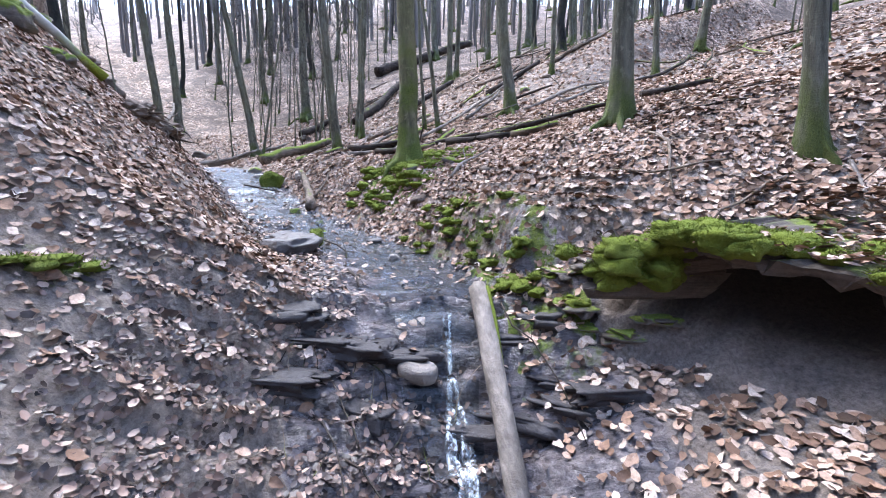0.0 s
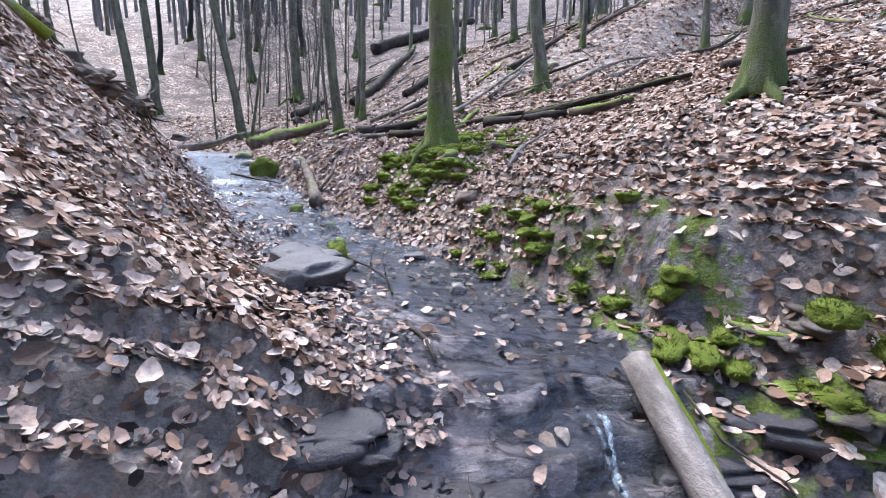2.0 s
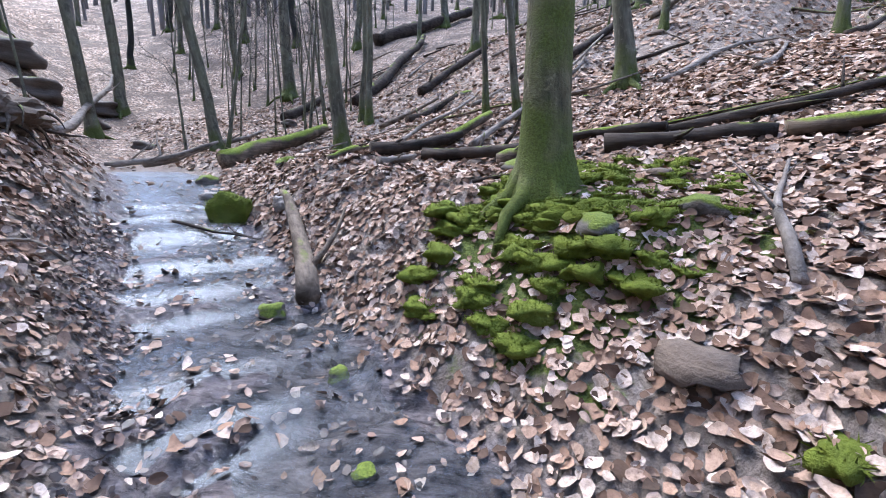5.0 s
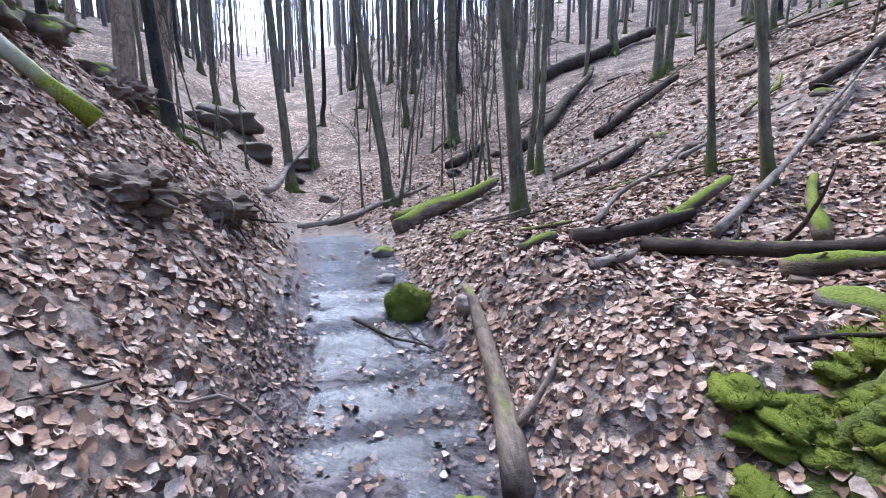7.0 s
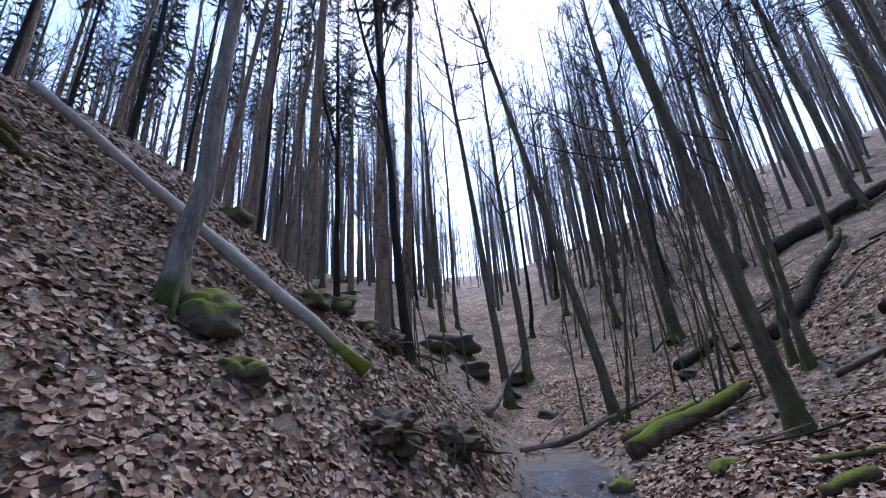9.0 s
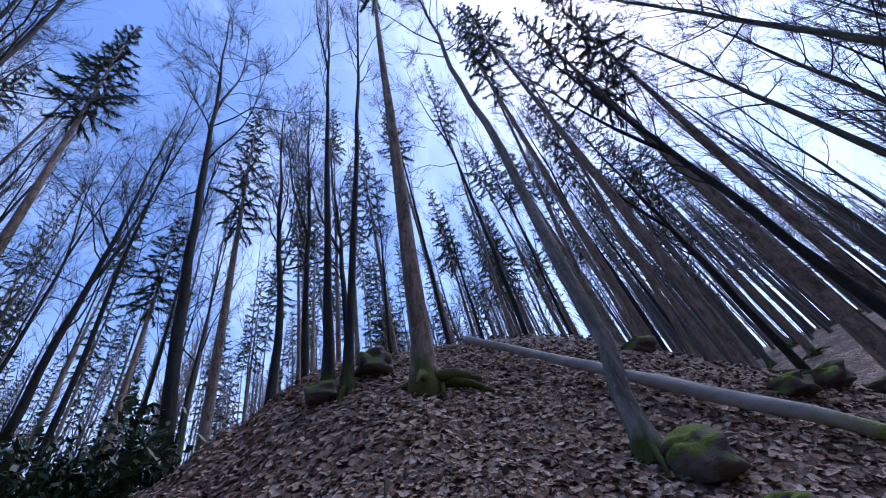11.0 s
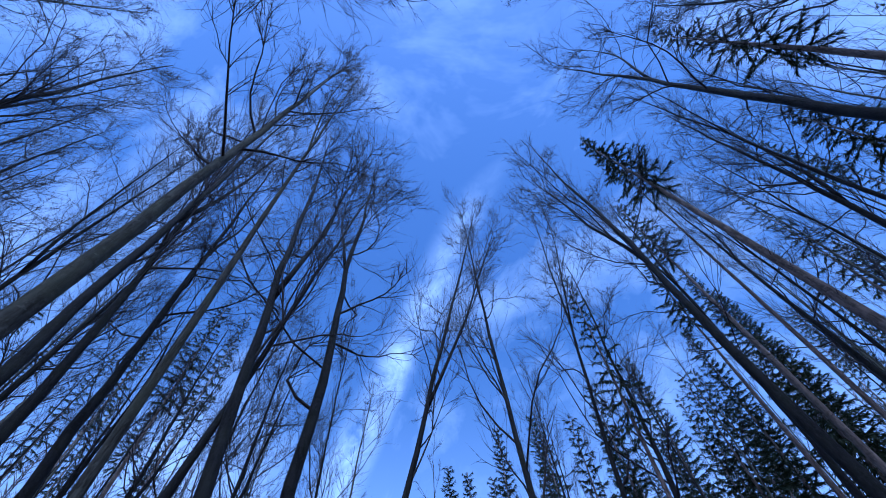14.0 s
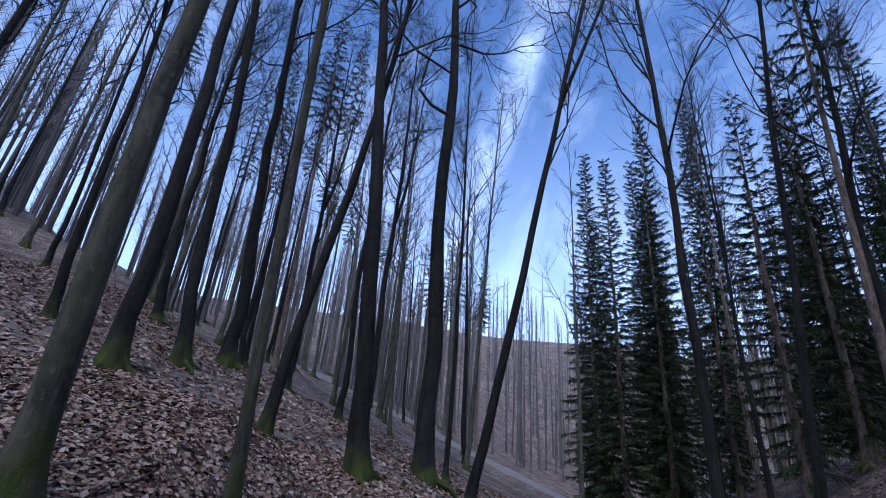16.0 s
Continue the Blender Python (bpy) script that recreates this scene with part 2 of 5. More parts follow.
def ground_mat():
    k = Mat("forest_floor")
    zone = k.attr("zone")
    wet, mossy, soil = zone[0], zone[1], zone[2]
    warp = k.t.nodes.new("ShaderNodeVectorMath")
    warp.operation = "ADD"
    wob = k.t.nodes.new("ShaderNodeTexNoise")
    wob.inputs["Scale"].default_value = 9.0
    k.t.links.new(k.co.outputs["Object"], wob.inputs["Vector"])
    sc = k.t.nodes.new("ShaderNodeVectorMath")
    sc.operation = "SCALE"
    sc.inputs["Scale"].default_value = 0.09
    k.t.links.new(wob.outputs["Color"], sc.inputs[0])
    k.t.links.new(k.co.outputs["Object"], warp.inputs[0])
    k.t.links.new(sc.outputs[0], warp.inputs[1])
    cells = k.cells(19.0, warp=warp.outputs[0])
    gap = k.cells(19.0, "DISTANCE_TO_EDGE", warp=warp.outputs[0]).outputs["Distance"]
    pick = k.t.nodes.new("ShaderNodeSeparateColor")
    k.t.links.new(cells.outputs["Color"], pick.inputs["Color"])
    leaf = k.ramp(pick.outputs[0], (0.0, (0.04, 0.026, 0.019)), (0.25, (0.13, 0.075, 0.048)), (0.6, (0.42, 0.28, 0.2)), (1.0, (0.68, 0.55, 0.46)))
    leaf = k.mix(k.ramp(gap, (0.0, 1.0), (0.09, 0.0)), leaf, (0.025, 0.018, 0.013))
    leaf = k.mix(k.ramp(k.noise(0.9, 5, 0.65), (0.4, 0.85), (0.6, 0.0)), leaf, (0.075, 0.052, 0.038))
    leaf = k.mix(k.ramp(k.noise(6.0, 4, 0.7), (0.36, 0.7), (0.5, 0.0)), leaf, (0.05, 0.036, 0.027))
    crumb, clod = k.noise(38, 6, 0.7), k.noise(4.0, 5)
    earth = k.mix(k.ramp(clod, (0.35, 0.0), (0.65, 1.0)), k.ramp(crumb, (0.3, (0.085, 0.066, 0.054)), (0.7, (0.29, 0.225, 0.185))),
                  k.ramp(crumb, (0.3, (0.16, 0.128, 0.108)), (0.7, (0.43, 0.35, 0.295))))
    bare = k.ramp(k.math("ADD", soil, k.math("SUBTRACT", k.noise(2.6, 5, 0.65), 0.5)), (0.42, 0.0), (0.58, 1.0))
    c = k.mix(bare, leaf, earth)
    seam = k.noise(6, 6, 0.72, stretch=(0.8, 2.4, 3.0), distort=0.6)
    stone = k.mix(k.ramp(k.noise(3.2, 5), (0.42, 0.0), (0.58, 1.0)), k.ramp(seam, (0.34, (0.018, 0.016, 0.019)), (0.64, (0.17, 0.15, 0.16))),
                  k.ramp(seam, (0.34, (0.04, 0.032, 0.034)), (0.64, (0.3, 0.25, 0.24))))
    damp = k.ramp(k.math("ADD", wet, k.math("MULTIPLY", k.math("SUBTRACT", k.noise(3.4, 5), 0.5), 0.7)), (0.4, 0.0), (0.62, 1.0))
    c = k.mix(damp, c, stone)
    # near-black earth tone paints in the shade beneath the rock ledge
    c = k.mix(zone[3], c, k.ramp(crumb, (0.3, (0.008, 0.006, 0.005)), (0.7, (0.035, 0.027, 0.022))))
    fuzz = k.noise(85, 3, 0.7)
    green = k.ramp(k.math("ADD", mossy, k.math("SUBTRACT", k.noise(4.5, 5, 0.6), 0.5)), (0.45, 0.0), (0.56, 1.0))
    c = k.mix(green, c, k.ramp(fuzz, (0.3, (0.05, 0.065, 0.008)), (0.7, (0.17, 0.21, 0.028))))
    rough = k.mix(damp, (0.92, 0.92, 0.92), k.ramp(clod, (0.35, 0.1), (0.65, 0.34)))
    rough = k.mix(green, rough, (0.95, 0.95, 0.95))
    lumps = k.mix(damp, k.mix(bare, k.mix(0.5, pick.outputs[1], gap), crumb), k.mix(0.45, crumb, seam))
    return k.finish(c, rough, lumps, 1.0, 0.06, 0.5)


def leaf_mat():
    k = Mat("dead_leaves")
    c = k.ramp(k.island(), (0.0, (0.045, 0.03, 0.022)), (0.2, (0.13, 0.075, 0.05)), (0.45, (0.32, 0.195, 0.13)), (0.75, (0.48, 0.345, 0.265)), (1.0, (0.58, 0.47, 0.39)))
    c = k.mix(k.ramp(k.noise(55, 4, 0.7), (0.35, 0.5), (0.6, 0.0)), c, (0.09, 0.055, 0.035))
    return k.finish(c, 0.78, k.noise(70, 3), 0.5, 0.006, 0.2)


def soggy_mat():
    k = Mat("soggy_leaves")
    c = k.ramp(k.island(), (0.0, (0.018, 0.013, 0.012)), (0.45, (0.1, 0.07, 0.058)), (0.85, (0.24, 0.15, 0.11)), (1.0, (0.42, 0.3, 0.23)))
    return k.finish(c, 0.45, k.noise(60, 3), 0.5, 0.006, 0.35)


def trunk_mat():
    """Smooth grey bark of the fallen trunk, mossy at its lower end."""
    k = Mat("smooth_grey_bark")
    s = k.t.nodes.new("ShaderNodeSeparateXYZ")
    k.t.links.new(k.co.outputs["Object"], s.inputs["Vector"])
    blot = k.noise(3, 4)
    c = k.ramp(k.noise(7, 5, 0.65, stretch=(0.4, 1, 1)), (0.3, (0.24, 0.225, 0.2)), (0.7, (0.46, 0.44, 0.4)))
    end = k.ramp(k.math("ADD", k.math("MULTIPLY", k.math("ADD", s.outputs["X"], 1.35), -1.0), k.math("SUBTRACT", blot, 0.5)), (0.0, 0.0), (0.3, 1.0))
    c = k.mix(end, c, k.ramp(k.noise(70, 3), (0.3, (0.09, 0.11, 0.012)), (0.7, (0.28, 0.33, 0.035))))
    return k.finish(c, 0.8, k.noise(30, 5), 0.4, 0.01)


def woods_mat():
    k = Mat("far_bark")
    return k.finish(k.ramp(k.noise(0.4, 3), (0.3, (0.1, 0.088, 0.082)), (0.7, (0.2, 0.178, 0.165))), 0.9)


def water_mat():
    k = Mat("stream_water")
    n = k.t.nodes
    out = n["Material Output"]
    clear, gloss, fres, both, bump = (n.new(x) for x in ("ShaderNodeBsdfTransparent", "ShaderNodeBsdfGlossy", "ShaderNodeFresnel", "ShaderNodeMixShader", "ShaderNodeBump"))
    clear.inputs["Color"].default_value = (0.62, 0.66, 0.68, 1)
    gloss.inputs["Color"].default_value, gloss.inputs["Roughness"].default_value = (0.5, 0.56, 0.66, 1), 0.26
    fres.inputs["IOR"].default_value = 1.33
    bump.inputs["Strength"].default_value, bump.inputs["Distance"].default_value = 0.3, 0.02
    k.t.links.new(k.mix(0.4, k.noise(7, 3, 0.5, stretch=(1.4, 0.8, 1)), k.noise(26, 3)), bump.inputs["Height"])
    for s in (gloss.inputs["Normal"], fres.inputs["Normal"]):
        k.t.links.new(bump.outputs["Normal"], s)
    k.t.links.new(fres.outputs[0], both.inputs["Fac"])
    k.t.links.new(clear.outputs[0], both.inputs[1])
    k.t.links.new(gloss.outputs[0], both.inputs[2])
    k.t.links.new(both.outputs[0], out.inputs["Surface"])
    return k.m


def foam_mat():
    k = Mat("white_water")
    k.b.inputs["Alpha"].default_value = 1.0
    k.put(k.ramp(k.noise(30, 4, 0.7, stretch=(1, 1, 0.3)), (0.42, 0.0), (0.66, 0.75)), k.b.inputs["Alpha"])
    return k.finish((0.75, 0.8, 0.86), 0.15, k.noise(40, 3), 0.6, 0.01, 0.5)


twig_bark, needles, evergreen, moss, litter, floor_mat, water, foam = (twig_mat(), needle_mat(), holly_mat(), moss_mat(), leaf_mat(), ground_mat(), water_mat(), foam_mat())
soggy, smooth_grey, far_bark = soggy_mat(), trunk_mat(), woods_mat()
mossy_wood = wood_mat("mossy_wood", (0.24, 0.18, 0.13), (0.05, 0.038, 0.028), 0.52)
dead_wood = wood_mat("dead_wood", (0.3, 0.235, 0.18), (0.08, 0.06, 0.045), 0.28)
dark_wood = wood_mat("dark_wood", (0.09, 0.068, 0.055), (0.022, 0.017, 0.014), 0.3)
grey_wood = wood_mat("grey_wood", (0.33, 0.28, 0.24), (0.12, 0.1, 0.085), 0.12)
wet_rock = rock_mat("wet_rock", (0.115, 0.095, 0.09), (0.025, 0.022, 0.022), 0.65, 0.2)
black_rock = rock_mat("black_rock", (0.06, 0.05, 0.05), (0.014, 0.012, 0.013), 0.35, 0.1)
mossy_rock = rock_mat("mossy_rock", (0.2, 0.17, 0.145), (0.05, 0.043, 0.038), 0.2, 0.62)
ledge_rock = rock_mat("ledge_rock", (0.13, 0.1, 0.08), (0.03, 0.024, 0.02), 0.2, 0.34)
pale_rock = rock_mat("pale_rock", (0.3, 0.25, 0.21), (0.13, 0.11, 0.095), 0.5, 0.0)
soil_clod = rock_mat("soil", (0.2, 0.148, 0.112), (0.06, 0.044, 0.033), 0.0, 0.1)

# ---- the lie of the land ----
# the stream's middle line: x, y, z of the bed
STREAM = [(34.0, -60.0, -9.0), (19.0, -32.0, -5.2), (7.0, -12.0, -2.2), (2.2, -4.5, -0.95), (0.75, -1.2, -0.45), (0.3, 0.6, -0.36),
          (0.12, 1.8, -0.3), (0.0, 2.35, -0.02), (-0.05, 2.78, 0.33), (-0.3, 3.5, 0.41), (-1.25, 4.9, 0.5), (-2.6, 6.7, 0.7),
          (-3.75, 8.4, 1.05), (-4.6, 9.7, 1.25), (-6.2, 11.6, 1.4), (-8.2, 14.2, 1.62), (-12.0, 18.5, 3.0), (-18.0, 24.5, 6.5), (-42.0, 48.0, 16.0)]


def spline(points, steps):
    p = np.array(points, float)
    p = np.vstack([2 * p[0] - p[1], p, 2 * p[-1] - p[-2]])
    out = []
    for i in range(1, len(p) - 2):
        for k in range(steps):
            u = k / steps
            a, b, c, d = p[i - 1:i + 3]
            out.append(0.5 * (2 * b + (c - a) * u + (2 * a - 5 * b + 4 * c - d) * u * u + (3 * b - a - 3 * c + d) * u ** 3))
    out.append(p[-2])
    return np.array(out)


LINE = spline(STREAM, 24)
TANG = np.gradient(LINE[:, :2], axis=0)
TANG /= np.linalg.norm(TANG, axis=1)[:, None]


def smooth(a, b, v):
    u = np.clip((v - a) / (b - a), 0, 1)
    return u * u * (3 - 2 * u)


def ripple(x, y, size, seed):
    """A cheap, even unevenness of about one unit, from sums of waves."""
    r = np.random.RandomState(seed)
    out = 0
    for i in range(7):
        a, ph = r.uniform(0, 6.283), r.uniform(0, 6.283)
        k = 6.283 / size * r.uniform(0.5, 1.6)
        out = out + np.sin(k * (np.cos(a) * x + np.sin(a) * y) + ph + 1.3 * np.sin(k * 0.6 * (np.sin(a) * x - np.cos(a) * y) + ph * 2))
    return out / 7


def along(x, y):
    """For places: the distance from the stream's middle (right of it positive), its bed's height there, and the y of its nearest point."""
    x, y = np.atleast_1d(np.asarray(x, float)), np.atleast_1d(np.asarray(y, float))
    d, z, sy = np.empty(x.size), np.empty(x.size), np.empty(x.size)
    for i in range(0, x.size, 4000):
        px, py = x[i:i + 4000, None] - LINE[:, 0], y[i:i + 4000, None] - LINE[:, 1]
        q = px * px + py * py
        w = np.exp(-(q - q.min(1)[:, None]) / (0.06 + 0.02 * q.min(1)[:, None]))
        w /= w.sum(1)[:, None]
        side = (px * TANG[:, 1] - py * TANG[:, 0])
        n = q.argmin(1)
        sgn = np.sign(side[np.arange(len(n)), n])
        d[i:i + 4000] = sgn * np.sqrt(q.min(1))
        z[i:i + 4000] = (w * LINE[:, 2]).sum(1)
        sy[i:i + 4000] = (w * LINE[:, 1]).sum(1)
    return d, z, sy


def brink(sy):
    """How far right of the stream the rock ledge's lip runs."""
    return np.where(sy < 2.5, np.minimum(0.95 + 1.05 * (2.5 - sy), 2.7), np.maximum(0.95 - 0.4 * (sy - 2.5), 0.5))


RISE = 0.52


def ground(x, y):
    """The height of the ground."""
    x, y = np.atleast_1d(np.asarray(x, float)), np.atleast_1d(np.asarray(y, float))
    d, z, sy = along(x, y)
    a = np.abs(d)
    # rock shelves of the cascade
    q = (z + 0.06 * np.clip(a - 0.3, 0, 1.2)) / 0.12 + 0.5 * ripple(x, y, 0.9, 21) + 0.25 * ripple(x, y, 0.35, 22)
    shelf_z = 0.12 * (np.floor(q) + smooth(0.66, 0.97, q - np.floor(q)) - 0.5 * ripple(x, y, 0.9, 21) - 0.25 * ripple(x, y, 0.35, 22))
    z = z + (shelf_z - z) * np.maximum(smooth(1.5, 1.9, sy) * (1 - smooth(3.0, 3.4, sy)), 0.85 * smooth(4.4, 5.0, sy) * (1 - smooth(8.0, 9.0, sy))) * (1 - smooth(1.4, 2.0, a))
    # right side: a bank, then the long leaf-covered slope; a rock step beside the cascade
    step = smooth(-0.4, 0.8, sy) * (1 - smooth(3.4, 5.0, sy))
    bank = (0.5 - 0.38 * smooth(7.5, 10.5, sy)) * smooth(0.35, 1.6, a) + 0.34 * np.maximum(a - 0.5, 0) + 0.0022 * np.maximum(a - 8, 0) ** 1.5
    bank = bank + smooth(5.8, 7.0, sy) * (0.2 * np.clip(a - 4.6, 0, 6) - 0.28 * smooth(0.8, 2.5, a))
    low = 0.32 * np.maximum(a - 0.4, 0)
    edge = brink(sy) + 0.85 * (1 - smooth(2.4, 3.2, sy))
    low = low + 0.25 * np.maximum(a - brink(sy), 0) * (1 - smooth(2.4, 3.2, sy))
    shelf = low + (0.86 - z - low) * smooth(edge, edge + 0.22 + 0.2 * smooth(2.5, 3.6, sy), a) + RISE * np.clip(a - edge, 0, 2.2) + 0.24 * np.maximum(a - edge - 2.2, 0)
    right = bank * (1 - step) + np.maximum(shelf, bank * smooth(2.6, 4.5, a)) * step
    # left side: a wet margin, then a steep bank up to a crest
    b = np.maximum(a - 0.8 + 0.26 * smooth(4.6, 6.5, sy), 0)
    crest = 5.7 - 1.9 * smooth(7.5, 13, sy) - 0.3 * (1 - smooth(-9, 3, sy))
    rise = 0.88 + 0.11 * smooth(4.6, 6.5, sy) - 0.31 * smooth(10, 15.5, sy) - 0.1 * (1 - smooth(-6, 1.5, sy))
    soft = b * b / (b + 0.5 - 0.4 * smooth(4.6, 6.5, sy))
    left = (0.10 - 0.075 * smooth(4.0, 5.0, sy)) * np.minimum(a, 1.0) + rise * (soft - np.maximum(soft - crest, 0)) + 0.2 * np.maximum(soft - crest, 0)
    h = z + np.where(d > 0, right, left)
    h = h + (0.02 * ripple(x, y, 0.5, 5) + 0.012 * ripple(x, y, 0.22, 6)) * (1 - smooth(6, 12, a)) + 0.06 * ripple(x, y, 1.6, 1) * smooth(0.5, 1.6, a) + 0.16 * ripple(x, y, 5.0, 2) * smooth(1.0, 4.0, a) + 0.5 * ripple(x, y, 22.0, 3) * smooth(8, 20, a)
    # mossy layered rock at the stream's right edge
    q = h / 0.09 + 0.4 * ripple(x, y, 0.7, 31)
    layer = 0.09 * (np.floor(q) + smooth(0.6, 0.97, q - np.floor(q)) - 0.4 * ripple(x, y, 0.7, 31))
    h = h + (layer - h) * smooth(0.4, 0.6, d) * (1 - smooth(1.5, 1.9, d)) * smooth(2.0, 2.5, sy) * (1 - smooth(4.2, 5.0, sy))
    # the far valley sides, and the slope that closes the valley below
    top = 19.0 + z * 0.8
    h = np.where(h > top, top + (h - top) * 0.15, h)
    down = (0.72 * x - 0.69 * y)
    h = h + 12.0 * smooth(42, 110, down) + 6.0 * smooth(100, 300, np.hypot(x, y))
    return h


def lip(x, y):
    """The height of the overhanging ledge's top where it reaches past the ground, else far below."""
    x, y = np.asarray(x), np.asarray(y)
    out = np.full(len(x), -99.0)
    box = (x > 0) & (x < 6) & (y > -1) & (y < 4)
    if not box.any():
        return out
    x, y = x[box], y[box]
    d, z, sy = along(x, y)
    edge = brink(sy) + 0.85
    inside = (d > edge - 0.86) & (d < edge + 0.6) & (sy > 0.7) & (sy < 2.6)
    n = np.argmin((np.asarray(x)[:, None] - LINE[:, 0]) ** 2 + (np.asarray(y)[:, None] - LINE[:, 1]) ** 2, axis=1)
    back = LINE[n, :2] + np.column_stack([TANG[n, 1], -TANG[n, 0]]) * (edge + 0.75)[:, None]
    out[box] = np.where(inside, ground(back[:, 0], back[:, 1]) + 0.03 - RISE * np.clip(edge + 0.75 - d, 0, 0.75) - 0.08 * np.clip((edge - d) / 0.85, 0, 1), -99.0)
    return out


# ---- helpers of this scene ----
def mesh_of(name, verts, faces, mat, shade_smooth=True):
    me = bpy.data.meshes.new(name)
    me.from_pydata([tuple(v) for v in verts], [], [tuple(f) for f in faces])
    me.materials.append(mat)
    if shade_smooth:
        me.polygons.foreach_set("use_smooth", [True] * len(me.polygons))
    me.update()
    return me


def child(name, me, parent, label=""):
    ob = new(name, me)
    ob.parent = parent
    if label:
        ob["label"] = label
    return ob


class Net:
    """Gathers tubes, fans and sheets into one list of vertices and faces."""

    def __init__(self):
        self.v, self.f = [], []

    def tube(self, pts, radii, sides, rough=0.0, cap=True, rng=None):
        pts = np.asarray(pts, float)
        n, base = len(pts), len(self.v)
        tan = np.gradient(pts, axis=0)
        tan /= np.linalg.norm(tan, axis=1)[:, None] + 1e-9
        ref = np.array([0.0, 0.0, 1.0]) if abs(tan[0][2]) < 0.8 else np.array([1.0, 0.0, 0.0])
        turn = np.arange(sides) * (2 * math.pi / sides)
        for i in range(n):
            side = np.cross(tan[i], ref)
            side /= np.linalg.norm(side) + 1e-9
            other = np.cross(tan[i], side)
            r = np.full(sides, radii[i])
            if rough and rng is not None:
                r = r * (1 + rough * rng.uniform(-1, 1, sides))
            ring = pts[i] + np.outer(np.cos(turn) * r, side) + np.outer(np.sin(turn) * r, other)
            self.v.extend(ring.tolist())
        for i in range(n - 1):
            a = base + i * sides
            for k in range(sides):
                m = (k + 1) % sides
                self.f.append((a + k, a + sides + k, a + sides + m, a + m))
        if cap:
            self.f.append(tuple(base + k for k in range(sides)))
            self.f.append(tuple(base + (n - 1) * sides + k for k in reversed(range(sides))))

    def spike(self, a, b, r, rng):
        """A thin three-sided twig that runs out to a point."""
        w = np.cross(b - a, rng.normal(0, 1, 3))
        w *= r / (np.linalg.norm(w) + 1e-9)
        o = np.cross(b - a, w)
        o *= r / (np.linalg.norm(o) + 1e-9)
        s = len(self.v)
        self.v += [(a + w).tolist(), (a - 0.5 * w + 0.87 * o).tolist(), (a - 0.5 * w - 0.87 * o).tolist(), b.tolist()]
        self.f += [(s, s + 1, s + 3), (s + 1, s + 2, s + 3), (s + 2, s, s + 3)]

    def mesh(self, name, mat, shade_smooth=True):
        return mesh_of(name, self.v, self.f, mat, shade_smooth)


def shoot(rng, start, way, length, segs, lift, wander):
    """A growing shoot: points from start along way, bending upwards by lift."""
    pts, d = [np.array(start, float)], np.array(way, float)
    d /= np.linalg.norm(d)
    for _ in range(segs):
        d = d + np.array([0, 0, lift]) + rng.normal(0, wander, 3)
        d /= np.linalg.norm(d)
        pts.append(pts[-1] + d * length / segs)
    return np.array(pts)


def sideways(rng, axis, spread):
    """A direction that leaves axis by about spread radians."""
    axis = axis / np.linalg.norm(axis)
    r = rng.normal(0, 1, 3)
    r -= axis * (r @ axis)
    r /= np.linalg.norm(r) + 1e-9
    return axis * math.cos(spread) + r * math.sin(spread)


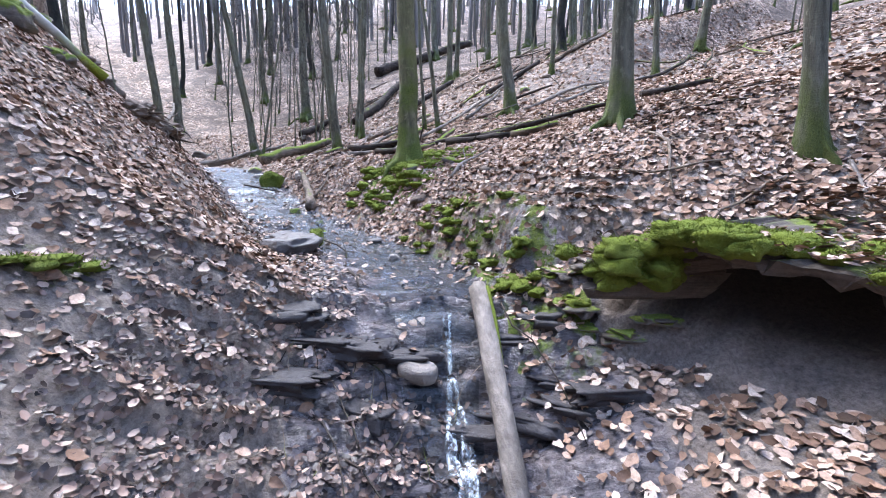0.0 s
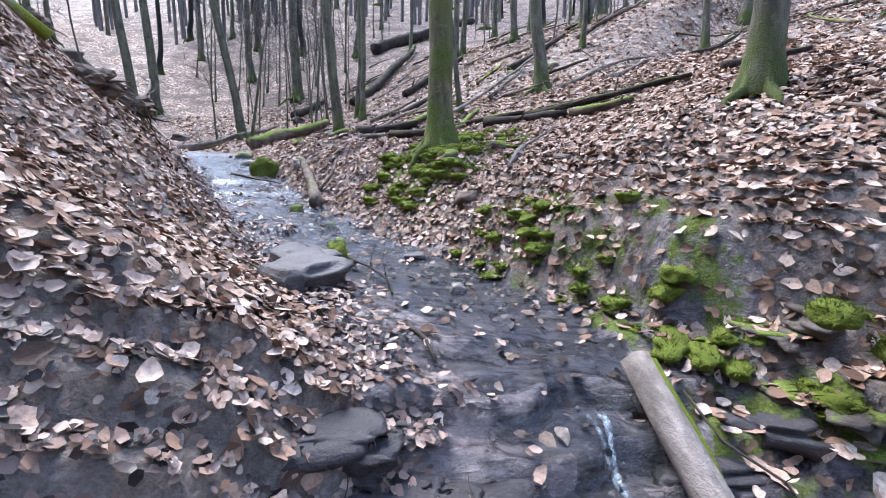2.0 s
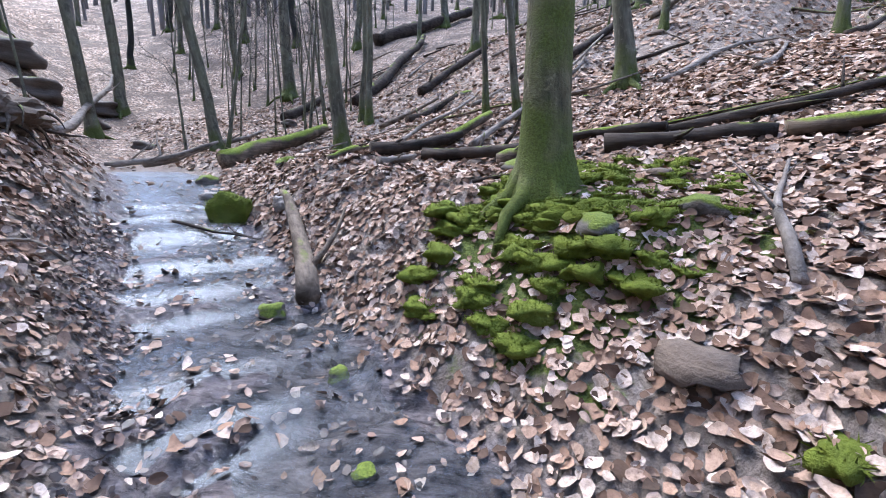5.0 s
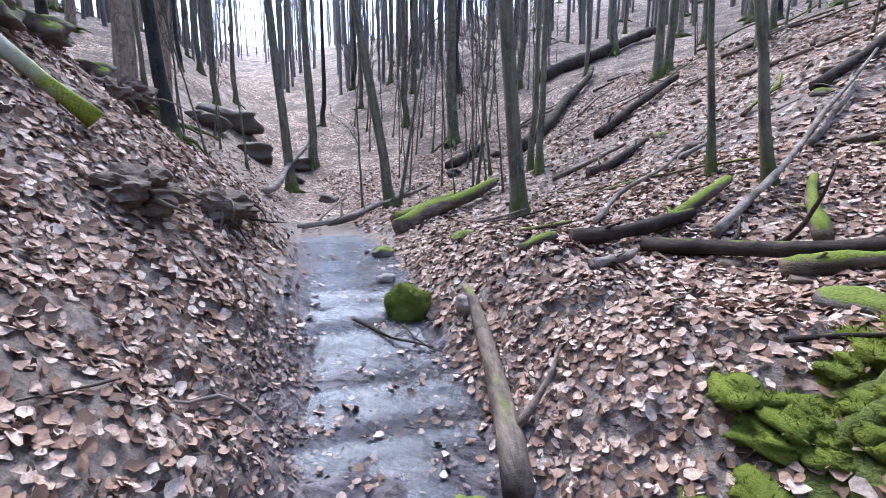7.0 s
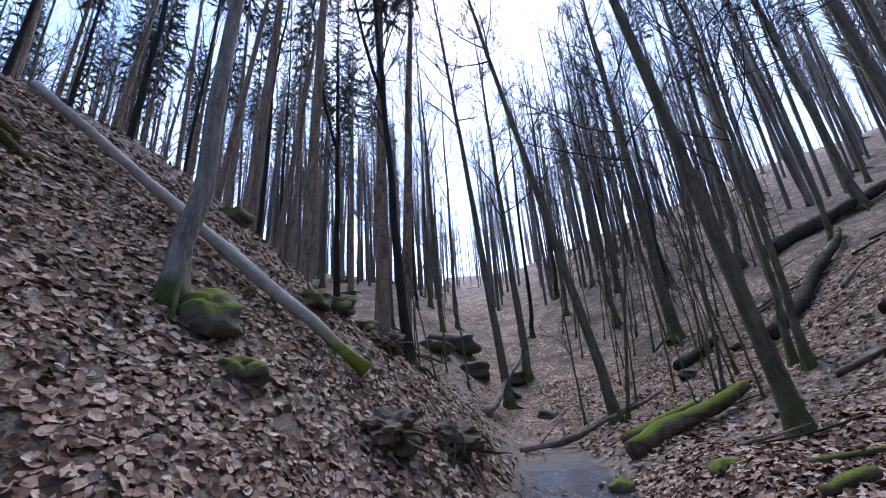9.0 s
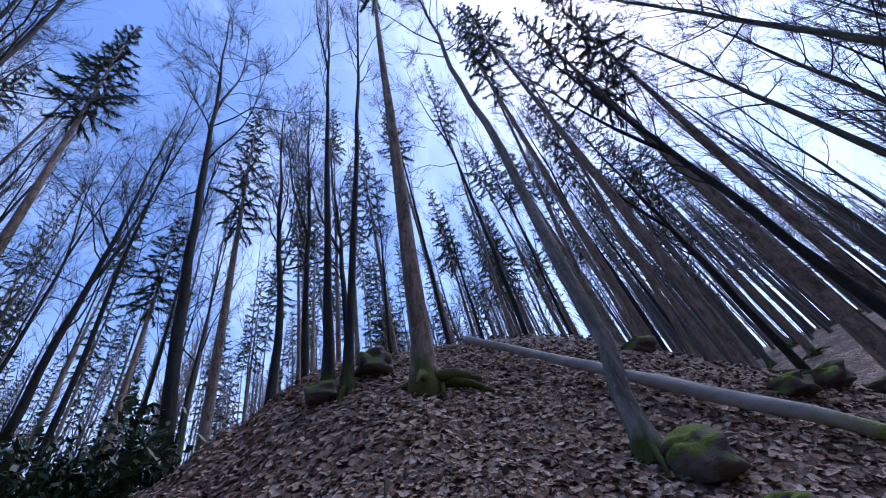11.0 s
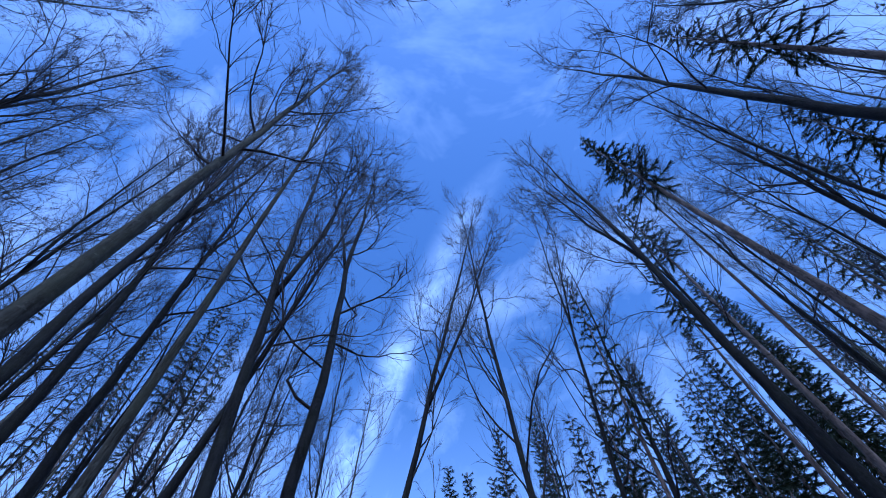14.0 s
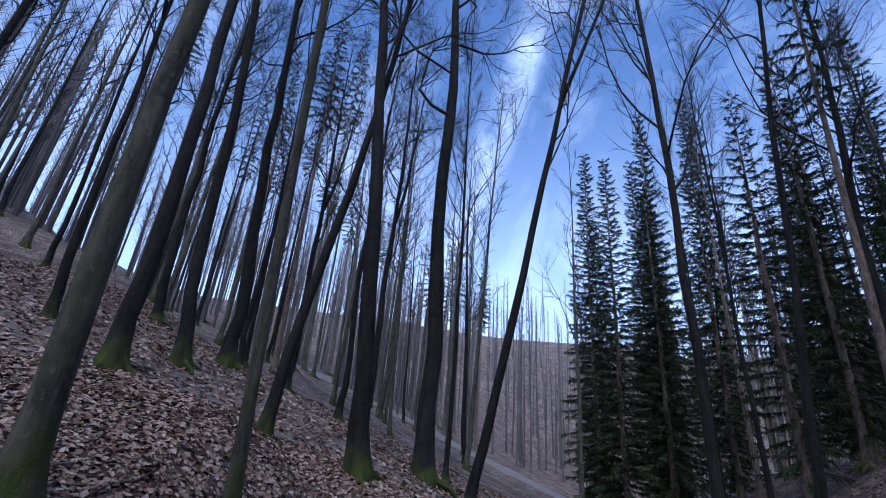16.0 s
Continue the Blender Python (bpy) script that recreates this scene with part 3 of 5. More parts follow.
def bare_tree_meshes(seed, tall, thick, limbs, first, branches, twigs, trunk_mat, fork=0.0, roots=5, wander=0.012, reach=0.2, plain=False, crook=0.13):
    """Trunk, limbs and twigs of a leafless tree."""
    rng = np.random.RandomState(seed)
    trunk, crown, spray = Net(), Net(), Net()
    n = 18
    hs = np.array([-0.35, 0.0, 0.12, 0.3, 0.6, 1.2] + list(np.linspace(2.2, tall, n)))
    drift = np.cumsum(rng.normal(0, wander * tall / n, (len(hs), 2)), axis=0)
    drift[:5] *= 0.15
    pts = np.column_stack([drift, hs])
    rad = thick * (1 - 0.88 * np.clip(hs / tall, 0, 1) ** 0.85) * (1 + 0.75 * np.exp(-np.maximum(hs, 0) / 0.22))
    trunk.tube(pts, rad, 8 if plain else 12, 0.05, rng=rng)
    for i in range(roots):
        a = i * 6.283 / roots + rng.uniform(-0.5, 0.5)
        o = np.array([math.cos(a), math.sin(a), 0])
        ln = thick * rng.uniform(2.4, 4.0)
        side = np.array([-o[1], o[0], 0]) * rng.uniform(-0.6, 0.6) * thick
        trunk.tube([o * thick * 0.4 + [0, 0, 0.3], o * thick * 0.95 + [0, 0, 0.12], o * thick * 1.5 + side * 0.5 + [0, 0, 0.0], o * (thick + ln * 0.6) + side + [0, 0, -0.09], o * (thick + ln) + side * 2 + [0, 0, -0.36]],
                   [thick * 0.4, thick * 0.46, thick * 0.38, thick * 0.26, thick * 0.12], 8, 0.12, rng=rng)
    spine = [(pts, rad)]
    if fork:
        k = int(np.searchsorted(hs, fork * tall))
        p = shoot(rng, pts[k], [rng.uniform(-0.5, 0.5), rng.uniform(-0.5, 0.5), 1.3], tall * (1 - fork) * 0.95, 9, 0.12, 0.05)
        r = rad[k] * 0.85 * (1 - 0.88 * np.linspace(0, 1, len(p)))
        trunk.tube(p, r, 8, 0.04, rng=rng)
        spine.append((p, r))
    for i in range(limbs):
        pp, rr = spine[i % len(spine)]
        lo = first * tall if pp is pts else pp[0][2] + 0.5
        h = lo + (tall * 0.985 - lo) * (i + rng.uniform(0.1, 0.9)) / limbs
        at = np.array([np.interp(h, pp[:, 2], pp[:, c]) for c in range(3)])
        r0 = max(np.interp(h, pp[:, 2], rr) * rng.uniform(0.26, 0.46), 0.012)
        up = (h - first * tall) / (tall * (1 - first))
        ln = tall * reach * rng.uniform(0.5, 1.35) * (1.05 - 0.6 * up)
        limb = shoot(rng, at, sideways(rng, np.array([0, 0, 1.0]), rng.uniform(0.5, 1.15) - 0.3 * up), ln, 7, 0.1, crook)
        crown.tube(limb, np.linspace(r0, 0.008, len(limb)), 5, cap=False)
        for j in range(branches):
            u = rng.uniform(0.25, 1.0)
            q = u * (len(limb) - 1)
            k = min(int(q), len(limb) - 2)
            b0 = limb[k] + (limb[k + 1] - limb[k]) * (q - k)
            bl = ln * rng.uniform(0.25, 0.5) * (1.2 - 0.6 * u)
            br = shoot(rng, b0, sideways(rng, limb[k + 1] - limb[k], rng.uniform(0.4, 0.9)), bl, 4, 0.07, 0.13)
            crown.tube(br, np.linspace(max(r0 * 0.4, 0.009), 0.005, len(br)), 3, cap=False)
            for m in range(twigs):
                k2 = rng.randint(1, len(br))
                way = sideways(rng, br[k2] - br[k2 - 1], rng.uniform(0.3, 0.95)) + np.array([0, 0, 0.2])
                at = br[k2] + (br[k2 - 1] - br[k2]) * rng.uniform(0, 1)
                tip = at + way * bl * rng.uniform(0.25, 0.7)
                spray.spike(at, tip, 0.0065, rng)
                if not plain:
                    spray.spike(at + (tip - at) * 0.5, tip + sideways(rng, way, 0.8) * bl * 0.22, 0.005, rng)
    return trunk.mesh("trunk", trunk_mat), crown.mesh("limbs", twig_bark), spray.mesh("twigs", twig_bark)


def spruce_meshes(seed, tall, thick, low, count, wide):
    """A forest-grown spruce: bare lower trunk with dead stubs, needles in the upper crown."""
    rng = np.random.RandomState(seed)
    trunk, stubs, boughs, green = Net(), Net(), Net(), Net()
    hs = np.array([-0.35, 0, 0.12, 0.3, 0.6, 1.2] + list(np.linspace(2.2, tall, 12)))
    rad = thick * (1 - 0.93 * np.clip(hs / tall, 0, 1) ** 0.95) * (1 + 0.7 * np.exp(-np.maximum(hs, 0) / 0.25))
    pts = np.column_stack([np.cumsum(rng.normal(0, 0.012, (len(hs), 2)), axis=0), hs])
    trunk.tube(pts, rad, 12, 0.04, rng=rng)
    for i in range(6):
        a = i * 1.05 + rng.uniform(-0.4, 0.4)
        o = np.array([math.cos(a), math.sin(a), 0])
        ln = thick * rng.uniform(3, 5.5)
        trunk.tube([o * thick * 0.5 + [0, 0, 0.3], o * thick * 1.3 + [0, 0, 0.1], o * (thick + ln * 0.5) + [0, 0, 0.02], o * (thick + ln) + [0, 0, -0.2]],
                   [thick * 0.42, thick * 0.4, thick * 0.26, thick * 0.1], 7, 0.08, rng=rng)
    for i in range(60):
        h = rng.uniform(0.08, low + 0.1) * tall
        r = np.interp(h, hs, rad)
        a = rng.uniform(0, 6.283)
        o = np.array([math.cos(a), math.sin(a), rng.uniform(-0.35, 0.15)])
        at = np.array([np.interp(h, hs, pts[:, 0]), np.interp(h, hs, pts[:, 1]), h])
        stubs.tube(shoot(rng, at + o * r * 0.7, o, rng.uniform(0.15, 0.5) if i % 4 else rng.uniform(0.6, 1.6), 2, -0.05, 0.1), [0.012, 0.009, 0.004], 3, cap=False)
    for i in range(count):
        u = (i + rng.uniform(0, 1)) / count
        h = (low + (0.99 - low) * u) * tall
        ln = wide * (1.0 - 0.82 * u ** 1.2) * rng.uniform(0.65, 1.15) * min(1.0, 0.55 + 2.5 * u)
        a = i * 2.4 + rng.uniform(-0.4, 0.4)
        o = np.array([math.cos(a), math.sin(a), -0.25 + 0.75 * u])
        at = np.array([np.interp(h, hs, pts[:, 0]), np.interp(h, hs, pts[:, 1]), h])
        b = shoot(rng, at, o, ln, 4, -0.03 + 0.08 * u, 0.05)
        boughs.tube(b[::2], [0.02, 0.012, 0.005], 3, cap=False)
        for k in range(max(24, int(ln * 78))):
            q = rng.uniform(0.1, 1.0) * 4
            m = min(int(q), 3)
            c = b[m] + (b[m + 1] - b[m]) * (q - m)
            d = sideways(rng, b[m + 1] - b[m], rng.uniform(0.35, 1.0)) * rng.uniform(0.14, 0.38) * min(1.0, 0.5 + ln * 0.3)
            d[2] -= 0.12
            w = np.cross(d, rng.normal(0, 1, 3))
            w *= rng.uniform(0.016, 0.03) / (np.linalg.norm(w) + 1e-9)
            s = len(green.v)
            green.v += [(c - w).tolist(), (c + d).tolist(), (c + w).tolist()]
            green.f.append((s, s + 1, s + 2))
    return trunk.mesh("trunk", spruce_bark), stubs.mesh("dead_branches", twig_bark), boughs.mesh("boughs", twig_bark), green.mesh("needles", needles, False)


def stand(name, meshes, names, x, y, wide, high, lean, turn, label, category, group):
    """A tree out of shared meshes: its foot in the ground, leaning by lean metres in x and y for each metre of height."""
    root = new(name)
    tagged(root, label, category, group)
    lx, ly = lean
    tilt = Vector((0, 0, 1)).rotation_difference(Vector((lx, ly, 1))).to_matrix().to_4x4()
    root.matrix_basis = Matrix.Translation((x, y, float(ground(x, y)[0]) - 0.02)) @ tilt @ Matrix.Rotation(turn, 4, "Z") @ Matrix.Diagonal((wide, wide, high, 1))
    for me, part_name in zip(meshes, names):
        ob = child(part_name, me, root)
        if part_name != "trunk":
            ob["kind"] = "stuff"
    return root


# ---- ground ----
def ground_sheet():
    n, k, size = 600, 7.6, 900.0
    u = np.linspace(-1, 1, n)
    s = size * np.sinh(k * u) / math.sinh(k)
    gx, gy = np.meshgrid(-0.6 + s, 3.4 + s)
    x, y = gx.ravel(), gy.ravel()
    z = ground(x, y)
    d, bed, sy = along(x, y)
    a = np.abs(d)
    wet = np.where(d > 0, 1 - smooth(0.35, 0.75, a), 1 - smooth(0.6, 1.1 - 0.1 * smooth(4.4, 5.6, sy), a)) * smooth(-8, -3, sy) * (1 - smooth(9.5, 12.5, sy))
    wet = np.maximum(wet, (1 - smooth(0.9, 1.3, a)) * (d > 0) * smooth(1.2, 1.8, sy) * (1 - smooth(3.0, 3.6, sy)) * 0.85)
    mossy = np.where((d > 0.48) & (d < 1.05), 0.5, 0.0) * smooth(1.9, 2.5, sy) * (1 - smooth(4.0, 5.2, sy))
    mossy = np.maximum(mossy, 0.95 * np.exp(-(((x + 0.3) ** 2 + (y - 6.25) ** 2) / 1.0)))
    mossy = np.maximum(mossy, 0.6 * np.exp(-(((x + 1.87) ** 2 + (y - 2.0) ** 2) / 0.05)))
    soil = np.where(d < 0, 0.62 * smooth(0.7, 1.2, a) * (1 - smooth(3.5, 6.0, a)), 0.16) * (1 - smooth(12, 18, np.abs(y - 3)))
    soil = np.maximum(soil, (d > 0) * (1 - smooth(2.0, 2.4, a)) * smooth(0.5, 1.2, sy) * (1 - smooth(3.0, 4.0, sy)) * 0.62)
    soil = np.maximum(soil, 0.66 * (1 - smooth(7.5, 16, np.hypot(x + 1.2, y - 4.6))))
    # mask for the shade under the ledge that is put into the floor colour
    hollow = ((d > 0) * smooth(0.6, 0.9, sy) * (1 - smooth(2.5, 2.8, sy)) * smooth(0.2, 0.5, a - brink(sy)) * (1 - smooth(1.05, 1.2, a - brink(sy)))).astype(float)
    i = np.arange((n - 1) * (n - 1))
    q = i // (n - 1) * n + i % (n - 1)
    faces = np.column_stack([q, q + 1, q + n + 1, q + n])
    me = bpy.data.meshes.new("ground")
    me.vertices.add(n * n)
    me.vertices.foreach_set("co", np.column_stack([x, y, z]).ravel())
    me.loops.add(len(faces) * 4)
    me.loops.foreach_set("vertex_index", faces.ravel())
    me.polygons.add(len(faces))
    me.polygons.foreach_set("loop_start", np.arange(len(faces)) * 4)
    me.polygons.foreach_set("use_smooth", np.ones(len(faces), bool))
    me.update()
    col = me.color_attributes.new("zone", "FLOAT_COLOR", "POINT")
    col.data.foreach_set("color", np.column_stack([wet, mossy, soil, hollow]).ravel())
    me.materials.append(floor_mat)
    return tagged(new("ground", me), "sloping valley floor under fallen brown leaves, bare soil and wet rock", "ground", "", "structure")


ground_sheet()


def stream_strip():
    keep = [i for i in range(len(LINE)) if -9 < LINE[i, 1] < 11.2]
    rng = np.random.RandomState(5)
    v, f = [], []
    cols = 9
    bed = ground(LINE[:, 0], LINE[:, 1])
    bed = np.convolve(np.pad(bed, 1, mode="edge"), [0.25, 0.5, 0.25], "valid")
    for i in keep:
        y = LINE[i, 1]
        w = 0.5 + 0.1 * math.sin(y * 2.1) + 0.05 * math.sin(y * 5.3 + 1) - 0.2 * float(smooth(3.2, 2.7, y))
        right = np.array([TANG[i, 1], -TANG[i, 0]])
        for c in range(cols):
            o = (c / (cols - 1) * 2 - 1) * w
            o *= 1 + 0.75 * float(smooth(4.0, 5.2, y)) * (o < 0)
            p = LINE[i, :2] + right * o
            v.append((p[0], p[1], bed[i] + 0.03 + 0.005 * math.sin(7 * p[0] + 5 * p[1])))
    for r in range(len(keep) - 1):
        for c in range(cols - 1):
            a = r * cols + c
            f.append((a, a + 1, a + cols + 1, a + cols))
    ob = new("water", mesh_of("water", v, f, water))
    ob.visible_shadow = False
    return tagged(ob, "shallow clear stream running over dark rock", "water", "", "structure")


stream_strip()

# ---- trees that can be told apart: x, y, thickness, lean in x and y ----
BEECHES = [
    (1.88, 4.70, 0.30, -0.02, 0.00),
    (2.68, 3.16, 0.19, -0.06, 0.05),
    (1.58, 10.38, 0.34, -0.11, 0.01),
    (2.19, 17.37, 0.31, -0.07, 0.01),
    (-2.64, 10.90, 0.29, -0.08, -0.02),
    (-5.81, 13.45, 0.30, -0.14, -0.08),
    (-6.29, 20.10, 0.55, -0.01, -0.00),
    (0.19, 18.97, 0.34, -0.02, 0.00),
    (0.49, 19.29, 0.29, 0.02, -0.00),
    (-0.56, 26.69, 0.51, -0.04, 0.00),
    (5.52, 29.66, 0.55, -0.01, 0.00),
    (-10.23, 15.93, 0.40, -0.06, -0.05),
    (-11.38, 18.80, 0.45, -0.02, -0.02),
    (5.16, 10.92, 0.20, -0.05, 0.02),
    (7.29, 12.92, 0.31, 0.07, -0.04),
    (7.04, 25.03, 0.54, 0.02, -0.01),
    (7.46, 23.86, 0.55, -0.00, 0.00),
    (5.02, 27.55, 0.48, -0.02, 0.00),
]
GREY_TREE = (-5.75, 5.42, 0.18, 0.00, 0.02)
SLIM_TREES = [
    (-0.45, 10.36, 0.08, -0.06, 0.01),
    (-2.71, 14.39, 0.15, 0.01, 0.00),
    (-0.10, 9.75, 0.10, -0.16, -0.00),
    (2.86, 11.96, 0.12, 0.01, -0.00),
    (-2.96, 14.92, 0.14, 0.03, 0.00),
]
DARK_TREES = [
    (-6.40, 2.55, 0.14, -0.01, 0.03),
    (-6.42, 2.79, 0.13, -0.03, 0.08),
    (-8.45, -1.56, 0.31, 0.04, -0.04),
    (6.86, 4.35, 0.32, -0.00, 0.02),
    (8.57, 3.18, 0.30, 0.00, 0.07),
    (10.40, 1.94, 0.37, 0.01, 0.03),
    (5.08, 0.59, 0.36, 0.04, 0.08),
    (5.77, 2.06, 0.22, -0.05, -0.13),
    (6.75, -2.04, 0.47, 0.01, 0.01),
    (4.61, -1.50, 0.21, -0.17, -0.11),
    (1.22, -3.87, 0.21, 0.02, 0.01),
    (1.22, -9.11, 0.24, -0.08, -0.01),
    (-4.02, -4.21, 0.29, 0.04, -0.01),
]
SPRUCES = [
    (-11.40, 11.98, 0.55, 0.01, 0.01),
    (-11.76, 13.13, 0.47, 0.04, 0.04),
    (-10.76, 9.24, 0.41, 0.01, 0.02),
    (-10.33, 7.71, 0.32, 0.01, 0.04),
    (-6.55, 3.75, 0.35, -0.01, 0.07),
    (-12.46, 7.51, 0.25, 0.04, 0.09),
    (-12.90, 9.30, 0.26, 0.05, 0.09),
    (-14.83, 5.28, 0.22, 0.01, 0.07),
    (-5.55, -6.91, 0.20, -0.02, 0.01),
]
BARE_PARTS = ("trunk", "crown", "twig_spray")
SPRUCE_PARTS = ("trunk", "dead_wood", "bough_frame", "foliage")
pick = random.Random(11)
grey_kind = bare_tree_meshes(18, 19, 0.15, 24, 0.5, 8, 5, grey_bark, roots=6, wander=0.05)
moss_kind = bare_tree_meshes(17, 20, 0.15, 26, 0.4, 8, 5, mossy_bark, roots=7)
beech_kinds = [bare_tree_meshes(20 + i, 19 + i, 0.15, 28, 0.36 + 0.06 * (i % 3), 9, 7, beech_bark, fork=(0, 0.5, 0)[i % 3]) for i in range(3)]
dark_kinds = [bare_tree_meshes(40 + i, 19 + 2 * i, 0.15, 28, 0.32, 9, 6, backlit_dark_bark, fork=(0.42, 0, 0.55)[i], wander=0.035, reach=0.23, crook=0.2) for i in range(3)]
slim_kinds = [bare_tree_meshes(60 + i, 10 + i, 0.05, 12, 0.3, 5, 3, beech_bark, roots=3, wander=0.03, reach=0.16) for i in range(2)]
far_kinds = [bare_tree_meshes(80 + i, 20 + i, 0.14, 17, 0.38, 6, 6, (beech_bark, backlit_dark_bark, beech_bark)[i], roots=3, wander=0.02, plain=True) for i in range(3)]
spruce_kinds = [spruce_meshes(100 + i, 25 + i, 0.2, (0.5, 0.6, 0.7)[i], 84, 1.6) for i in range(3)]
dense_spruce = spruce_meshes(110, 24, 0.2, 0.04, 330, 2.2)
low_spruce = spruce_meshes(111, 19, 0.16, 0.05, 150, 2.1)
standing = [(-0.53, 6.67)]
stand("mossy_tree", moss_kind, BARE_PARTS, -0.53, 6.67, 1.0, 1.0, (-0.04, 0.03), 0.6, "tree with a moss-covered trunk and spreading mossy roots beside the stream", "tree", "beech trees")
for i, (x, y, t, lx, ly) in enumerate(BEECHES):
    stand("beech_tree", beech_kinds[i % 3], BARE_PARTS, x, y, t / 0.4, 0.9 + 0.2 * pick.random(), (lx, ly), pick.uniform(0, 6.28),
          "bare grey-green beech with moss at its foot, standing in fallen leaves", "tree", "beech trees")
    standing.append((x, y))
gx, gy, gt, glx, gly = GREY_TREE
gx, gy = gx + 0.03, gy + 0.1
stand("grey_beech", grey_kind, BARE_PARTS, gx, gy, gt / 0.3, 0.85, (glx, gly), 0.4, "smooth pale grey beech with mossy roots on the steep bank", "tree", "beech trees")
standing.append((gx, gy))
for i, (x, y, t, lx, ly) in enumerate(SLIM_TREES):
    stand("young_tree", slim_kinds[i % 2], BARE_PARTS, x, y, t / 0.1, 0.9 + 0.4 * pick.random(), (lx, ly), pick.uniform(0, 6.28),
          "thin leafless young tree on the leafy slope", "tree", "young trees")
    standing.append((x, y))
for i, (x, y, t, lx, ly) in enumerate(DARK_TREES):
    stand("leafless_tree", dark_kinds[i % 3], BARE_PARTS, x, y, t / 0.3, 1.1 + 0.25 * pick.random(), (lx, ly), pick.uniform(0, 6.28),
          "tall leafless tree, dark bark deepened as if backlit, with a fine branching crown", "tree", "dark leafless trees")
    standing.append((x, y))
for i, (x, y, t, lx, ly) in enumerate(SPRUCES):
    stand("spruce_tree", spruce_kinds[i % 3], SPRUCE_PARTS, x, y, t / 0.5, 0.9 + 0.2 * pick.random(), (lx, ly), pick.uniform(0, 6.28),
          "tall spruce with a bare brown trunk and dark needles high up", "tree", "spruces")
    standing.append((x, y))

for x, y, h in ((8.9, -14.5, 0.8), (8.0, -17.2, 0.95), (11.0, -15.6, 0.85), (9.6, -18.8, 0.9), (7.2, -15.2, 0.7), (12.4, -18.5, 0.75), (6.4, -19.5, 0.95), (-5.0, -19.0, 0.8), (-7.0, -16.5, 0.85), (-8.5, -21.0, 0.9), (-1.0, -22.0, 0.95), (2.6, -22.0, 0.85)):
    stand("spruce_tree", dense_spruce, SPRUCE_PARTS, x, y, 0.85, h, (0, 0), pick.uniform(0, 6.28), "dense dark spruce with needles almost to the ground", "tree", "spruces")
    standing.append((x, y))

for i in range(26):
    turn, r = radians(pick.uniform(150, 186)), pick.uniform(17, 33)
    x, y = -2.1 + r * math.sin(turn), 4.5 + r * math.cos(turn)
    if abs(float(along(x, y)[0][0])) < 2.5:
        continue
    stand("spruce_tree", low_spruce, SPRUCE_PARTS, x, y, 0.9, pick.uniform(0.75, 1.05), (0, 0), pick.uniform(0, 6.28), "dense dark spruce with needles almost to the ground", "tree", "spruces")
    standing.append((x, y))

for i in range(92):
    x, y = (pick.uniform(-13, -3), pick.uniform(12.5, 27)) if i % 3 else (pick.uniform(1, 12), pick.uniform(12, 26))
    if abs(float(along(x, y)[0][0])) < 0.9:
        continue
    stand("sapling", slim_kinds[i % 2], BARE_PARTS, x, y, pick.uniform(0.3, 0.8), pick.uniform(0.35, 0.9), (pick.gauss(0, 0.08), pick.gauss(0, 0.08)), pick.uniform(0, 6.28),
          "thin bare sapling among the larger trees", "tree", "saplings")

# the wood all round, thinner on the open slope right of the stream
grid = {}
for x, y in standing:
    grid.setdefault((int(x // 3), int(y // 3)), []).append((x, y))
made = 0
tries = np.column_stack([np.random.RandomState(3).uniform(-48, 42, 4600), np.random.RandomState(4).uniform(-46, 62, 4600)])
td, tz, ts = along(tries[:, 0], tries[:, 1])
for (x, y), d, sy in zip(tries, td, ts):
    far = math.hypot(x + 1.2, y - 3)
    if made >= 720 or far < 10 or abs(d) < 1.6 or (0 < d < 8.5 and -1 < sy < 16) or (-7.5 < d < 0 and 0 < sy < 10.5):
        continue
    ahead, aside = 0.66 * (x + 2.1) - 0.75 * (y - 4.5), abs(0.75 * (x + 2.1) + 0.66 * (y - 4.5))
    if 8 < ahead and aside < 1.0 + 0.06 * ahead:
        continue
    gap = 1.4 + 0.028 * far if d < 0 else (1.5 if sy < 2 else 1.7) + 0.03 * far
    near = [p for i in (-1, 0, 1) for j in (-1, 0, 1) for p in grid.get((int(x // 3) + i, int(y // 3) + j), ())]
    if any(math.hypot(x - p[0], y - p[1]) < gap for p in near):
        continue
    conifer = (d < -6 and sy > 0 and pick.random() < 0.62) or (d < -3 and sy <= 0 and pick.random() < 0.28) or (d > 14 and pick.random() < 0.1)
    if not conifer and far > 33:
        continue
    grid.setdefault((int(x // 3), int(y // 3)), []).append((x, y))
    made += 1
    lean = (pick.gauss(0, 0.02), pick.gauss(0, 0.02))
    if conifer:
        stand("spruce_tree", spruce_kinds[made % 3], SPRUCE_PARTS, x, y, pick.uniform(0.5, 0.95), pick.uniform(0.65, 1.0), lean, pick.uniform(0, 6.28),
              "tall spruce with a bare brown trunk and dark needles high up", "tree", "spruces")
    else:
        kind = far_kinds if far > 16 else dark_kinds
        stand("leafless_tree", kind[made % 3], BARE_PARTS, x, y, pick.uniform(0.5, 1.1), pick.uniform(0.75, 1.1), lean, pick.uniform(0, 6.28),
              "leafless woodland tree with a slender straight trunk", "tree", "woodland trees")



